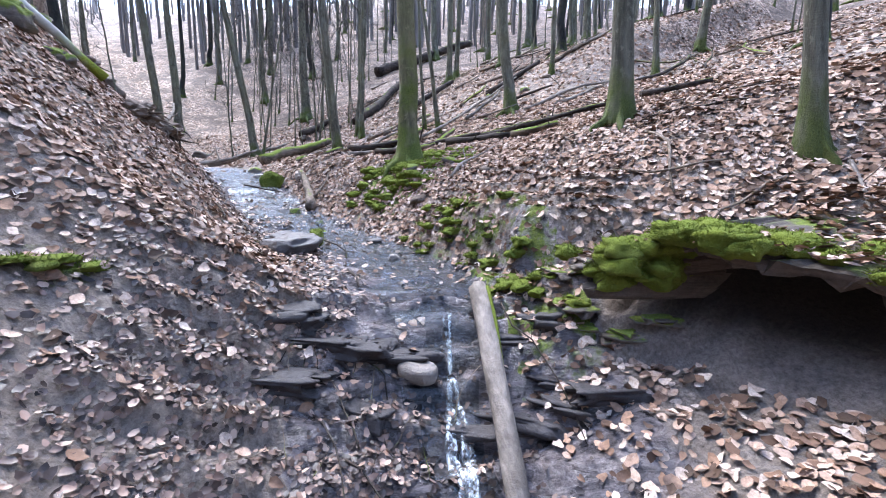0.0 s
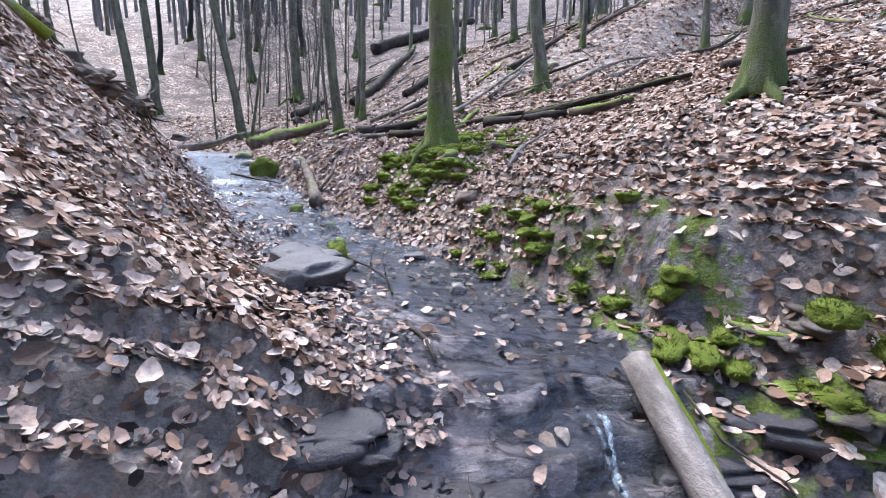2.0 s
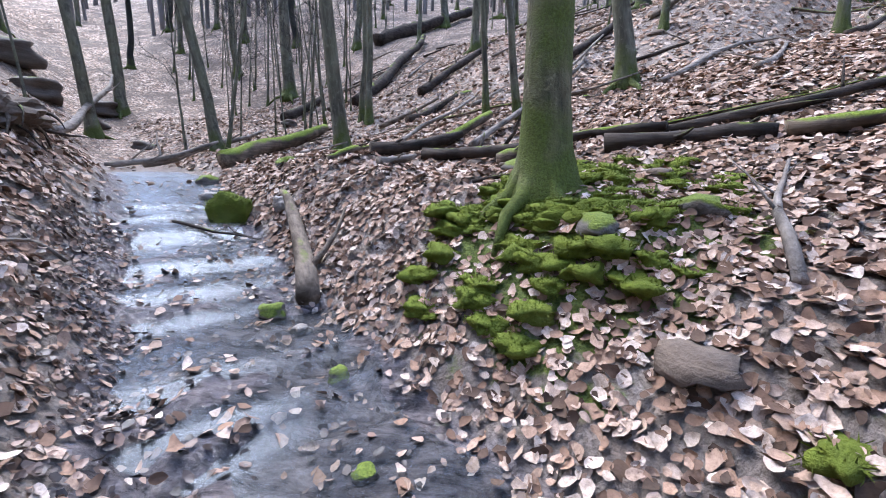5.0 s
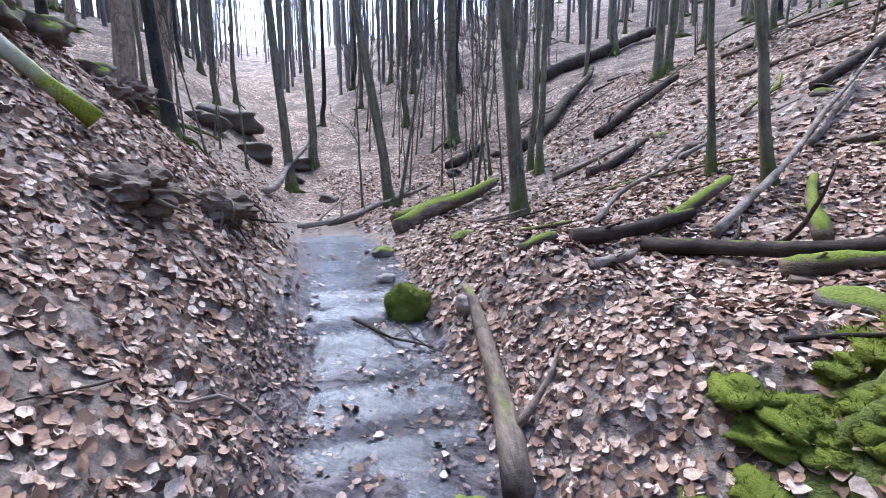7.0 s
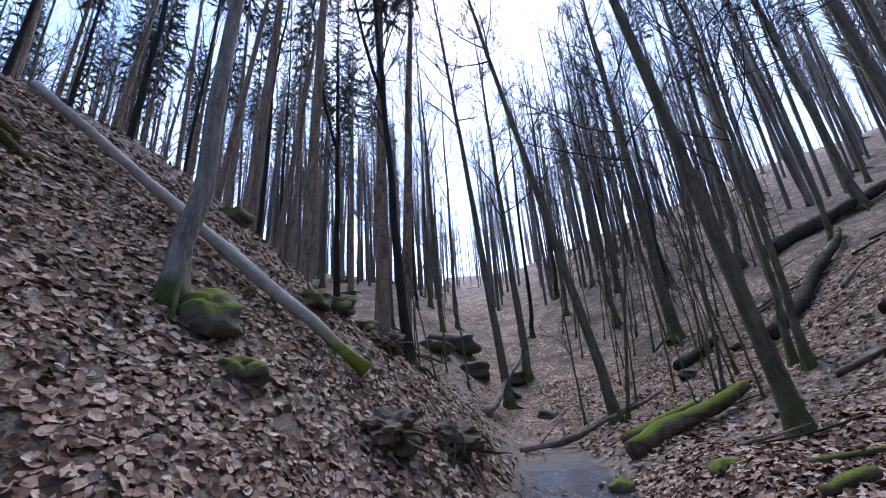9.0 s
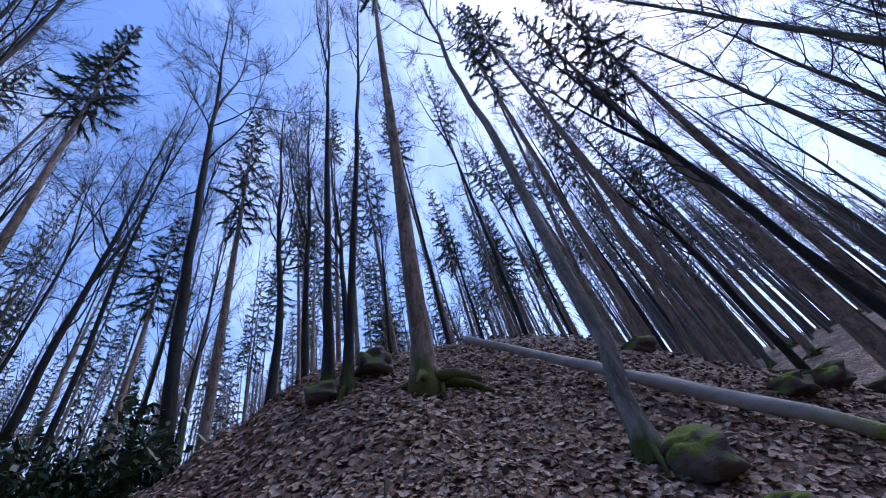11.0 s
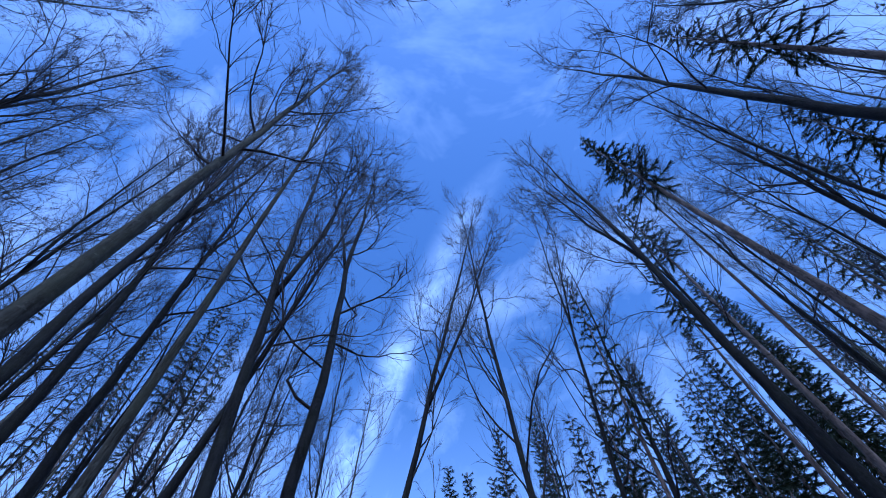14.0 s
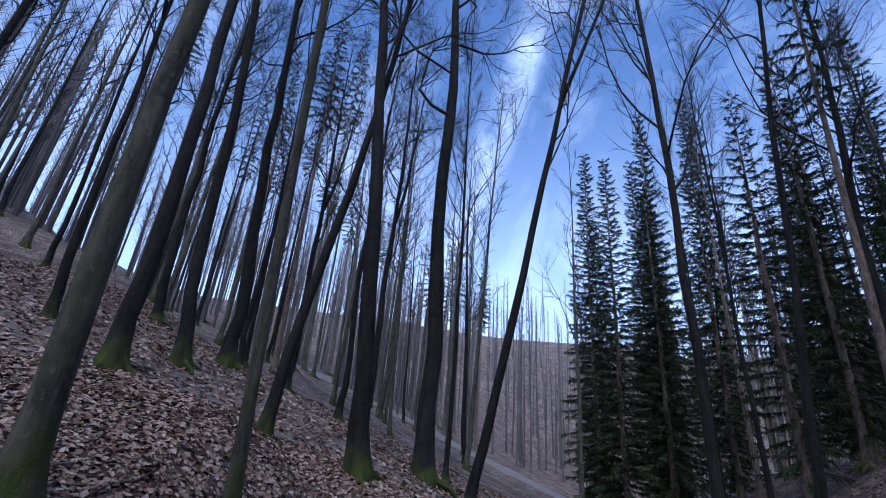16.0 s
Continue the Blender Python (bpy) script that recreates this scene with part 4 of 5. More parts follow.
def far_woods(count=2900):
    rng = np.random.RandomState(77)
    kinds = []
    for _ in range(6):
        net = Net()
        h = rng.uniform(15, 21)
        tip = np.array([rng.normal(0, 0.5), rng.normal(0, 0.5), h])
        net.tube([(0, 0, -0.4), tip / 2 + [rng.normal(0, 0.2), 0, 0], tip], [0.125, 0.09, 0.015], 4, cap=False)
        for k in range(58):
            u = rng.uniform(0.3, 0.97)
            a = rng.uniform(0, 6.283)
            ln = rng.uniform(1.2, 3.4) * (1.25 - u)
            net.spike(tip * u, tip * u + np.array([math.cos(a) * 0.6, math.sin(a) * 0.6, 0.85]) * ln, 0.036, rng)
        kinds.append((np.array(net.v), np.array([t for f in net.f for t in ((f,) if len(f) == 3 else ((f[0], f[1], f[2]), (f[0], f[2], f[3])))])))
    r = 31 + 115 * rng.uniform(0, 1, count) ** 1.5
    th = rng.uniform(0, 2 * math.pi, count)
    x, y = r * np.cos(th), r * np.sin(th)
    open_way = (np.abs(along(x, y)[0]) > 2.0) & ((0.66 * (x + 2.1) - 0.75 * (y - 4.5) < 8) | (np.abs(0.75 * (x + 2.1) + 0.66 * (y - 4.5)) > 4.5) | (np.hypot(x, y) > 42))
    x, y = x[open_way], y[open_way]
    count = len(x)
    z = ground(x, y)
    verts, faces, base = [], [], 0
    for i in range(count):
        v, f = kinds[i % 6]
        t, s = rng.uniform(0, 6.283), rng.uniform(0.75, 1.1)
        c, q = math.cos(t) * s, math.sin(t) * s
        verts.append(np.column_stack([x[i] + c * v[:, 0] - q * v[:, 1], y[i] + q * v[:, 0] + c * v[:, 1], z[i] + s * v[:, 2]]))
        faces.append(f + base)
        base += len(v)
    verts, faces = np.vstack(verts), np.vstack(faces)
    me = bpy.data.meshes.new("far_woods")
    me.vertices.add(len(verts))
    me.vertices.foreach_set("co", verts.ravel())
    me.loops.add(faces.size)
    me.loops.foreach_set("vertex_index", faces.ravel())
    me.polygons.add(len(faces))
    me.polygons.foreach_set("loop_start", np.arange(len(faces)) * 3)
    me.update()
    me.materials.append(far_bark)
    return tagged(new("far_woods", me), "leafless woods on the far valley sides", "woods", "", "stuff")


far_woods()


# ---- fallen leaves ----
def leaves(name, seed, count, inner, outer, size, lobes, mat=None, wet_only=False):
    rng = np.random.RandomState(seed)
    r = np.sqrt(rng.uniform(inner ** 2, outer ** 2, count))
    th = rng.uniform(0, 2 * math.pi, count)
    x, y = -1.0 + r * np.cos(th), 3.8 + r * np.sin(th)
    d, bed, sy = along(x, y)
    a = np.abs(d)
    bare = 0.5 + 0.5 * ripple(x, y, 1.1, 9) + 0.35 * ripple(x, y, 0.4, 10)
    left = 0.04 + 0.96 * smooth(0.65, 1.25, a) * (1 - 0.5 * smooth(0.4, 0.75, bare) * (1 - smooth(2.2, 3.6, a)))
    left = left * (1 - 0.88 * (1 - smooth(2.2, 3.1, sy)) * (1 - smooth(2.0, 3.2, a)))
    left = left * (1 - 0.5 * (1 - smooth(1.5, 2.6, sy)))
    right = 0.05 + 0.95 * smooth(0.4, 0.75, a) * (1 - 0.3 * smooth(0.55, 0.85, bare) * (1 - smooth(2, 5, a)))
    right = right * (1 - 0.6 * smooth(0.8, 1.6, sy) * (1 - smooth(3.3, 4.2, sy)) * (1 - smooth(0.9, 1.5, a)))
    hollow = (sy > 0.6) & (sy < 2.6) & (a > brink(sy) + 0.3) & (a < brink(sy) + 0.7)
    right = np.where(hollow & (lip(x, y) < -50), 0.05, right)
    right = right * (1 - 0.85 * np.exp(-(((x + 0.55) ** 2 + (y - 6.6) ** 2) / 0.4)))
    right = right * (1 - 0.45 * (1 - smooth(1.9, 2.4, sy)) * (1 - smooth(2.2, 2.8, a)))
    share = np.where(d > 0, right, left)
    if wet_only:
        share = np.where(d > 0, (1 - smooth(0.45, 0.9, a)) * 0.1, (1 - smooth(1.3 - 0.5 * smooth(2.8, 3.5, sy), 2.3 - 1.2 * smooth(2.8, 3.5, sy), a)) * (0.06 + 0.94 * smooth(0.35, 0.9, a))) * (0.35 + 0.65 * smooth(0.3, 0.6, bare)) * (1 - smooth(8, 11, sy))
        share = np.maximum(share, 0.9 * np.exp(-(((x + 0.35) ** 2 + (y - 1.75) ** 2) / 0.3)))
    keep = rng.uniform(0, 1, count) < share
    x, y = x[keep], y[keep]
    m = len(x)
    e = 0.05
    z0, zx, zy = ground(x, y), ground(x + e, y), ground(x, y + e)
    over = lip(x, y)
    high = over > z0
    z0, zx, zy = np.where(high, over, z0), np.where(high, over, zx), np.where(high, over, zy)
    nrm = np.column_stack([-(zx - z0) / e, -(zy - z0) / e, np.ones(m)])
    nrm /= np.linalg.norm(nrm, axis=1)[:, None]
    nrm = nrm + rng.normal(0, 0.27, (m, 3))
    nrm /= np.linalg.norm(nrm, axis=1)[:, None]
    ang = rng.uniform(0, 2 * math.pi, m)
    t1 = np.column_stack([np.cos(ang), np.sin(ang), np.zeros(m)])
    t1 -= nrm * (t1 * nrm).sum(1)[:, None]
    t1 /= np.linalg.norm(t1, axis=1)[:, None]
    t2 = np.cross(nrm, t1)
    s = size * rng.uniform(0.55, 1.3, m)
    k = lobes
    turn = np.arange(k) * 2 * math.pi / k
    shape_r = np.where(np.arange(k) % 2 == 0, 1.0, 0.86 if k > 8 else 1.0)
    ox, oy = np.cos(turn) * 0.66, np.sign(np.sin(turn)) * np.abs(np.sin(turn)) ** 1.3 * (1 + 0.25 * np.cos(turn)) * shape_r * 0.46
    curl = rng.uniform(-0.25, 0.55, m)
    fold = rng.uniform(-0.1, 0.5, m)
    pts = np.empty((m, k + 1, 3))
    origin = np.column_stack([x, y, z0 + rng.uniform(0.004, 0.03, m)])
    pts[:, 0] = origin
    for i in range(k):
        wob = rng.uniform(0.8, 1.2, m)
        lift = curl * ox[i] ** 2 * 1.6 + fold * abs(oy[i])
        pts[:, i + 1] = origin + t1 * (s * ox[i] * wob)[:, None] + t2 * (s * oy[i] * wob)[:, None] + nrm * (s * lift)[:, None]
    base = (np.arange(m) * (k + 1))[:, None]
    tri = np.array([[0, i + 1, (i + 1) % k + 1] for i in range(k)])
    faces = (base[:, :, None] + tri[None]).reshape(-1, 3)
    me = bpy.data.meshes.new(name)
    me.vertices.add(m * (k + 1))
    me.vertices.foreach_set("co", pts.ravel())
    me.loops.add(len(faces) * 3)
    me.loops.foreach_set("vertex_index", faces.ravel())
    me.polygons.add(len(faces))
    me.polygons.foreach_set("loop_start", np.arange(len(faces)) * 3)
    me.polygons.foreach_set("use_smooth", np.ones(len(faces), bool))
    me.update()
    me.materials.append(mat or litter)
    return tagged(new(name, me), "dark soggy leaves on wet rock" if wet_only else "dry curled brown and pale beech leaves covering the slopes", "fallen leaves", "", "stuff")


leaves("fallen_leaves", 1, 62000, 0, 4.2, 0.05, 10)
leaves("fallen_leaves", 4, 88000, 4.2, 7.5, 0.062, 6)
leaves("soggy_leaves", 3, 150000, 0, 5.0, 0.034, 6, soggy, True)
leaves("fallen_leaves", 2, 84000, 7.5, 17, 0.088, 4)


# ---- rocks, logs and sticks ----
def lump(name, x, y, size, mat, seed, label, category, sink=0.35, rough=0.22, turn=0.0, detail=3, z=None, group="", fine=0.0, blades=0, square=0.8):
    """A boulder, stone or cushion: a ball pressed to its size and worn uneven, set into the ground."""
    bm = bmesh.new()
    bmesh.ops.create_icosphere(bm, subdivisions=detail, radius=1.0)
    off = Vector((seed * 3.1, seed * 1.7, seed * 0.9))
    for v in bm.verts:
        k = 1 + rough * noise.noise(v.co * 1.3 + off) * 2 + rough * 0.5 * noise.noise(v.co * 3.1 + off) + fine * noise.noise(v.co * 9 + off)
        v.co = Vector((math.copysign(abs(v.co.x) ** square, v.co.x), math.copysign(abs(v.co.y) ** square, v.co.y), math.copysign(abs(v.co.z) ** square, v.co.z))) * k
        v.co = Vector((v.co.x * size[0], v.co.y * size[1], v.co.z * size[2]))
    if blades:
        bm.normal_update()
        br = random.Random(seed)
        spots = [v for v in bm.verts if v.normal.z > -0.2]
        grown = []
        for _ in range(blades):
            v = br.choice(spots)
            o = v.co + Vector((br.uniform(-1, 1), br.uniform(-1, 1), 0)) * 0.02
            n = (v.normal + Vector((br.gauss(0, 0.5), br.gauss(0, 0.5), br.gauss(0, 0.3)))).normalized() * br.uniform(0.012, 0.032)
            w = n.cross(Vector((br.gauss(0, 1), br.gauss(0, 1), br.gauss(0, 1)))).normalized() * 0.0035
            grown.append((o - n * 0.2 - w, o - n * 0.2 + w, o + n))
        for tri in grown:
            bm.faces.new([bm.verts.new(p) for p in tri])
    me = bpy.data.meshes.new(name)
    bm.to_mesh(me)
    bm.free()
    me.materials.append(mat)
    me.polygons.foreach_set("use_smooth", [True] * len(me.polygons))
    ob = tagged(new(name, me), label, category, group)
    zz = float(ground(x, y)[0]) if z is None else z
    ob.matrix_basis = pose(x, y, zz + size[2] * (1 - 2 * sink), 0, 0, turn)
    return ob


def fallen(name, a, b, thick, mat, seed, label, category="log", taper=0.6, lift=0.0, bend=0.06, sides=9, group="", stubs=0, sag=0.5):
    """A log, branch or stick lying over the ground from a to b (x, y, and height above the ground at each end)."""
    rng = np.random.RandomState(seed)
    pa, pb = np.array(a[:2], float), np.array(b[:2], float)
    ln = float(np.linalg.norm(pb - pa))
    n = max(6, int(ln / 0.25))
    u = np.linspace(0, 1, n)
    side = np.array([pa[1] - pb[1], pb[0] - pa[0]]) / max(ln, 0.01)
    way = bend * ln * (np.sin(u * math.pi) * rng.uniform(-1, 1) + 0.35 * np.sin(u * 9 + rng.uniform(0, 6)) * rng.uniform(-1, 1))
    xy = pa + np.outer(u, pb - pa) + np.outer(way, side)
    h = ground(xy[:, 0], xy[:, 1])
    line = np.interp(u, [0, 1], [h[0], h[-1]])
    z = np.maximum(line * (1 - sag) + h * sag, h - thick * 0.15) + np.interp(u, [0, 1], [a[2], b[2]]) + thick * 0.4 + lift
    rad = 0.5 * thick * (1 - (1 - taper) * u) * (1 + 0.1 * rng.normal(0, 1, n))
    pts = np.column_stack([xy, z])
    mid = pts.mean(0)
    turn = math.atan2(pb[1] - pa[1], pb[0] - pa[0])
    c, s = math.cos(-turn), math.sin(-turn)
    loc = pts - mid
    loc = np.column_stack([c * loc[:, 0] - s * loc[:, 1], s * loc[:, 0] + c * loc[:, 1], loc[:, 2]])
    net = Net()
    net.tube(loc, rad, sides, 0.13, rng=rng)
    for i in range(stubs):
        k = rng.randint(1, n - 1)
        w = sideways(rng, loc[k + (0 if k == n - 1 else 1)] - loc[k], rng.uniform(0.6, 1.2))
        w[2] = abs(w[2])
        net.tube(shoot(rng, loc[k], w, rng.uniform(0.2, 0.7) * min(1, ln / 2), 3, 0.0, 0.15), np.linspace(rad[k] * 0.4, rad[k] * 0.12, 4), 5, cap=True)
    ob = tagged(new(name, net.mesh(name, mat)), label, category, group)
    ob.matrix_basis = Matrix.Translation(mid.tolist()) @ Matrix.Rotation(turn, 4, "Z")
    return ob


# ---- the cascade and the rock ledge beside it ----
lump("flat_stone", -0.13, 2.38, (0.12, 0.085, 0.065), pale_rock, 3, "smooth pale brown stone lying on the wet cascade rock", "stone", sink=0.12, rough=0.12, turn=-30)
fallen("old_post", (0.27, 3.02, 0.06), (0.37, 1.45, 0.03), 0.115, grey_wood, 4, "weathered grey wooden post with a mossy edge leaning down the cascade", "post", taper=0.95, bend=0.004, sag=0.1, sides=12)
fallen("moss_strip", (0.335, 3.0, 0.09), (0.385, 2.1, 0.075), 0.04, moss, 8, "strip of green moss growing along the edge of the old post", "moss", taper=0.7, bend=0.01, sag=0.1)


def trickle():
    net = Net()
    rng = np.random.RandomState(2)
    for k in range(4):
        pts = []
        for u in np.linspace(0, 1, 26):
            y = 2.82 - 1.15 * u
            x = 0.03 + 0.13 * u + 0.03 * math.sin(7 * u + k) + (k - 1.5) * 0.02
            pts.append((x, y, float(ground(x, y)[0]) + 0.012))
        net.tube(pts, np.interp(np.linspace(0, 1, 26), [0, 0.5, 1], [0.008, 0.016, 0.035]) * rng.uniform(0.7, 1.2), 6, 0.25, rng=rng)
    return tagged(new("white_water", net.mesh("white_water", foam)), "thin white trickle of water falling down the dark rock", "water", "", "structure")


trickle()


def ledge():
    """The overhanging slab right of the cascade: top sheet, worn lip and underside."""
    rng = np.random.RandomState(6)
    idx = [i for i in range(len(LINE)) if 0.75 < LINE[i, 1] < 2.62]
    v, f = [], []
    cols = 9
    for i in idx:
        y = LINE[i, 1]
        edge = float(brink(y)) + 0.85
        out = 0.85 + 0.05 * math.sin(5 * y) + 0.04 * math.sin(13 * y + 1) - 0.5 * float(smooth(2.5, 2.85, y))
        right = np.array([TANG[i, 1], -TANG[i, 0]])
        back = LINE[i, :2] + right * (edge + 0.75)
        top = float(ground(back[0], back[1])[0])
        rim = top - 0.75 * RISE
        front = rim - 0.07 + 0.02 * math.sin(9 * y)
        prof = ((edge + 0.8, top - 0.12), (edge + 0.5, top - 0.25 * RISE - 0.1), (edge + 0.2, rim + 0.2 * RISE - 0.07), (edge - out * 0.7, front), (edge - out, front - 0.05),
                (edge - out * 0.95, front - 0.12), (edge - out * 0.6, front - 0.11), (edge + 0.1, front - 0.08), (edge + 0.5, front - 0.2))
        for a, z in prof:
            p = LINE[i, :2] + right * (a + rng.normal(0, 0.02))
            v.append((p[0], p[1], z + rng.normal(0, 0.014)))
    for r in range(len(idx) - 1):
        for c in range(cols - 1):
            a = r * cols + c
            f.append((a, a + cols, a + cols + 1, a + 1))
        f.append((r * cols + cols - 1, r * cols + 2 * cols - 1, r * cols + cols, r * cols))
    for k in (0, (len(idx) - 1) * cols):
        f.append(tuple(range(k, k + cols)))
    ob = new("rock_ledge", mesh_of("rock_ledge", v, f, ledge_rock, False))
    return tagged(ob, "overhanging brown rock ledge above a dark hollow, mossy lip", "rock", "", "")


ledge()
rr = random.Random(21)
for i in range(84):
    y = 1.15 + 1.5 * rr.random()
    k = int(np.argmin(np.abs(LINE[:, 1] - y)))
    edge = float(brink(y)) + 0.85
    a = edge + rr.uniform(-0.92, -0.42)
    px, py = LINE[k, 0] + TANG[k, 1] * a, LINE[k, 1] - TANG[k, 0] * a
    qx, qy = LINE[k, 0] + TANG[k, 1] * (edge + 0.75), LINE[k, 1] - TANG[k, 0] * (edge + 0.75)
    top = float(ground(qx, qy)[0]) - 0.75 * RISE - 0.07
    if 1.62 < y < 1.75:
        continue
    s = rr.uniform(0.06, 0.14)
    lump("moss_cushion", px, py, (s, s * rr.uniform(0.6, 1.0), s * 0.55), moss, 30 + i, "bright green moss cushion on the lip of the rock ledge", "moss", sink=0.58, rough=0.25, fine=0.14, blades=220, turn=rr.uniform(0, 180),
         z=top, group="moss cushions on the ledge")
for i in range(14):
    y = rr.uniform(2.35, 3.0)
    k = int(np.argmin(np.abs(LINE[:, 1] - y)))
    a = float(brink(y)) + rr.uniform(0.0, 0.42)
    px, py = LINE[k, 0] + TANG[k, 1] * a, LINE[k, 1] - TANG[k, 0] * a
    s = rr.uniform(0.06, 0.12)
    lump("rock_layer", px, py, (s * 1.3, s * 0.9, s * 0.28), (ledge_rock, mossy_rock, ledge_rock)[i % 3], 800 + i, "thin worn slab of layered brown rock in the stream bank", "rock", sink=0.55, rough=0.4, turn=rr.uniform(-70, 70), fine=0.12,
         square=0.6, group="layered bank rock")
for i in range(18):
    x, y = rr.uniform(-1.05, 1.15), rr.uniform(1.95, 2.8)
    if abs(x - 0.25) < 0.16:
        continue
    s = rr.uniform(0.09, 0.26)
    lump("cascade_slab", x, y, (s, s * rr.uniform(0.3, 0.55), rr.uniform(0.03, 0.055)), black_rock, 850 + i, "thin dark wet rock slab in the steps of the cascade", "rock", sink=0.7, rough=0.5, detail=4, turn=rr.uniform(-25, 12), fine=0.1,
         square=0.55, group="cascade slabs")
for i in range(44):
    y = 2.5 + 1.9 * rr.random()
    k = int(np.argmin(np.abs(LINE[:, 1] - y)))
    a = rr.uniform(0.5, 1.0)
    px, py = LINE[k, 0] + TANG[k, 1] * a, LINE[k, 1] - TANG[k, 0] * a
    s = rr.uniform(0.04, 0.11)
    lump("moss_pad", px, py, (s * 1.3, s * 0.7, s * 0.4), moss, 90 + i, "flat green moss pad on layered wet rock by the stream", "moss", sink=0.64, rough=0.28, fine=0.12, blades=110, turn=rr.uniform(20, 70), detail=3, group="moss pads by the stream")
for i in range(120):
    t, q = rr.uniform(0, 6.283), rr.uniform(0.15, 0.95)
    s = rr.uniform(0.05, 0.12)
    lump("moss_mound", -0.4 + q * 1.0 * math.cos(t), 6.42 + q * 0.8 * math.sin(t), (s * 1.2, s, s * 0.5), moss, 160 + i, "soft green moss mound among the roots of the mossy tree", "moss", sink=0.66, rough=0.35, fine=0.2, blades=200, turn=rr.uniform(0, 180),
         group="moss mounds round the tree foot")
for x, y, s in ((-1.9, 2.0, 0.11), (-1.8, 2.12, 0.08), (-1.98, 1.9, 0.07)):
    lump("moss_tuft", x, y, (s, s, s * 0.3), moss, int(s * 900), "small green moss tuft on the bare bank", "moss", sink=0.45, rough=0.3, fine=0.15, blades=150, group="moss tufts on the bank")

# ---- stones in and beside the stream: x, y, half sizes, turn ----
for i, (x, y, sx, sy_, sz, turn) in enumerate(((-1.55, 4.34, 0.27, 0.22, 0.13, -50), (-1.4, 3.86, 0.26, 0.21, 0.14, -40), (-0.75, 4.75, 0.1, 0.08, 0.05, 10))):
    lump("stream_rock", x, y, (sx, sy_, sz), wet_rock, 210 + i, "flat wet dark rock step in the stream bed", "rock", sink=0.5, rough=0.26, turn=turn, group="rocks in the stream", square=0.6, detail=4, fine=0.07)
for i, (x, y, s) in enumerate(((-2.3, 6.62, 0.08), (-2.05, 6.42, 0.05), (-1.72, 5.95, 0.055), (-2.75, 8.3, 0.1), (-1.5, 5.3, 0.04), (-3.9, 9.1, 0.08), (-4.4, 10.1, 0.12), (-0.45, 3.95, 0.05))):
    lump("stone", x, y, (s * 1.2, s, s * 0.8), (pale_rock, mossy_rock)[i % 2 == 0], 230 + i, "small rounded stone at the edge of the stream", "stone", sink=0.3, turn=40 * i, group="stones by the stream")
lump("mossy_boulder", -3.38, 8.5, (0.2, 0.18, 0.2), moss, 51, "round boulder under a bright green moss coat standing in the stream", "boulder", sink=0.3, rough=0.2, fine=0.08, blades=1400, detail=4)
lump("block_moss", -1.32, 4.4, (0.07, 0.14, 0.1), moss, 52, "yellow-green moss on the end of the stream rock", "moss", sink=0.15, rough=0.2, fine=0.12, turn=20, blades=250)
for x, y, s, h in ((-5.56, 5.75, 0.25, 0.18), (-5.1, 5.9, 0.16, 0.1), (-6.35, 2.5, 0.24, 0.13), (-4.6, 4.05, 0.2, 0.13), (-7.3, 8.0, 0.3, 0.13), (-7.9, 8.9, 0.26, 0.12), (-6.9, 7.4, 0.24, 0.12), (-8.4, 6.8, 0.26, 0.13), (-6.9, 3.0, 0.3, 0.2)):
    lump("hill_boulder", x, y, (s, s * 0.8, h), mossy_rock, int(60 + 10 * s - x), "dark boulder with green moss half sunk in the leafy bank", "boulder", sink=0.38, rough=0.26, turn=30, fine=0.05, detail=4, square=0.65, group="boulders on the bank")
for x, y, s in ((-12.6, 17.2, 1.0), (-13.6, 16.2, 0.9), (-11.8, 18.6, 0.8), (-14.4, 18.0, 1.3), (-10.9, 17.0, 0.5), (-4.2, 17.5, 0.3), (-5.2, 16.4, 0.35), (-8.6, 15.4, 0.4)):
    lump("dark_rock", x, y, (0.75 * s, s * 0.5, s * 0.32), ledge_rock, int(80 + 7 * s + y), "dark jutting rock at the head of the stream", "rock", sink=0.3, rough=0.3, turn=x * 20, group="rocks up the valley")

# ---- fallen logs: ends in plan and height over the ground, thickness ----
fallen("bank_log", (-2.08, 6.72, 0.0), (-2.82, 8.5, 0.04), 0.15, dead_wood, 299, "long brown rotting log with moss patches along the water's edge", stubs=2, sides=12)
MOSSY_LOGS = [(-4.6, 11.0, 0.0, -3.5, 13.4, 0.1, 0.3), (-4.9, 11.6, 0.0, -4.4, 13.6, 0.05, 0.2), (-0.62, 8.0, 0.0, -0.15, 7.78, 0.0, 0.16),
              (-0.18, 8.5, 0.0, 0.22, 9.7, 0.0, 0.13), (1.05, 6.72, 0.0, 1.63, 6.3, 0.02, 0.14), (-2.35, 8.6, 0.0, -2.05, 8.75, 0.02, 0.13), (-1.2, 9.0, 0.0, -0.5, 9.6, 0.1, 0.15)]
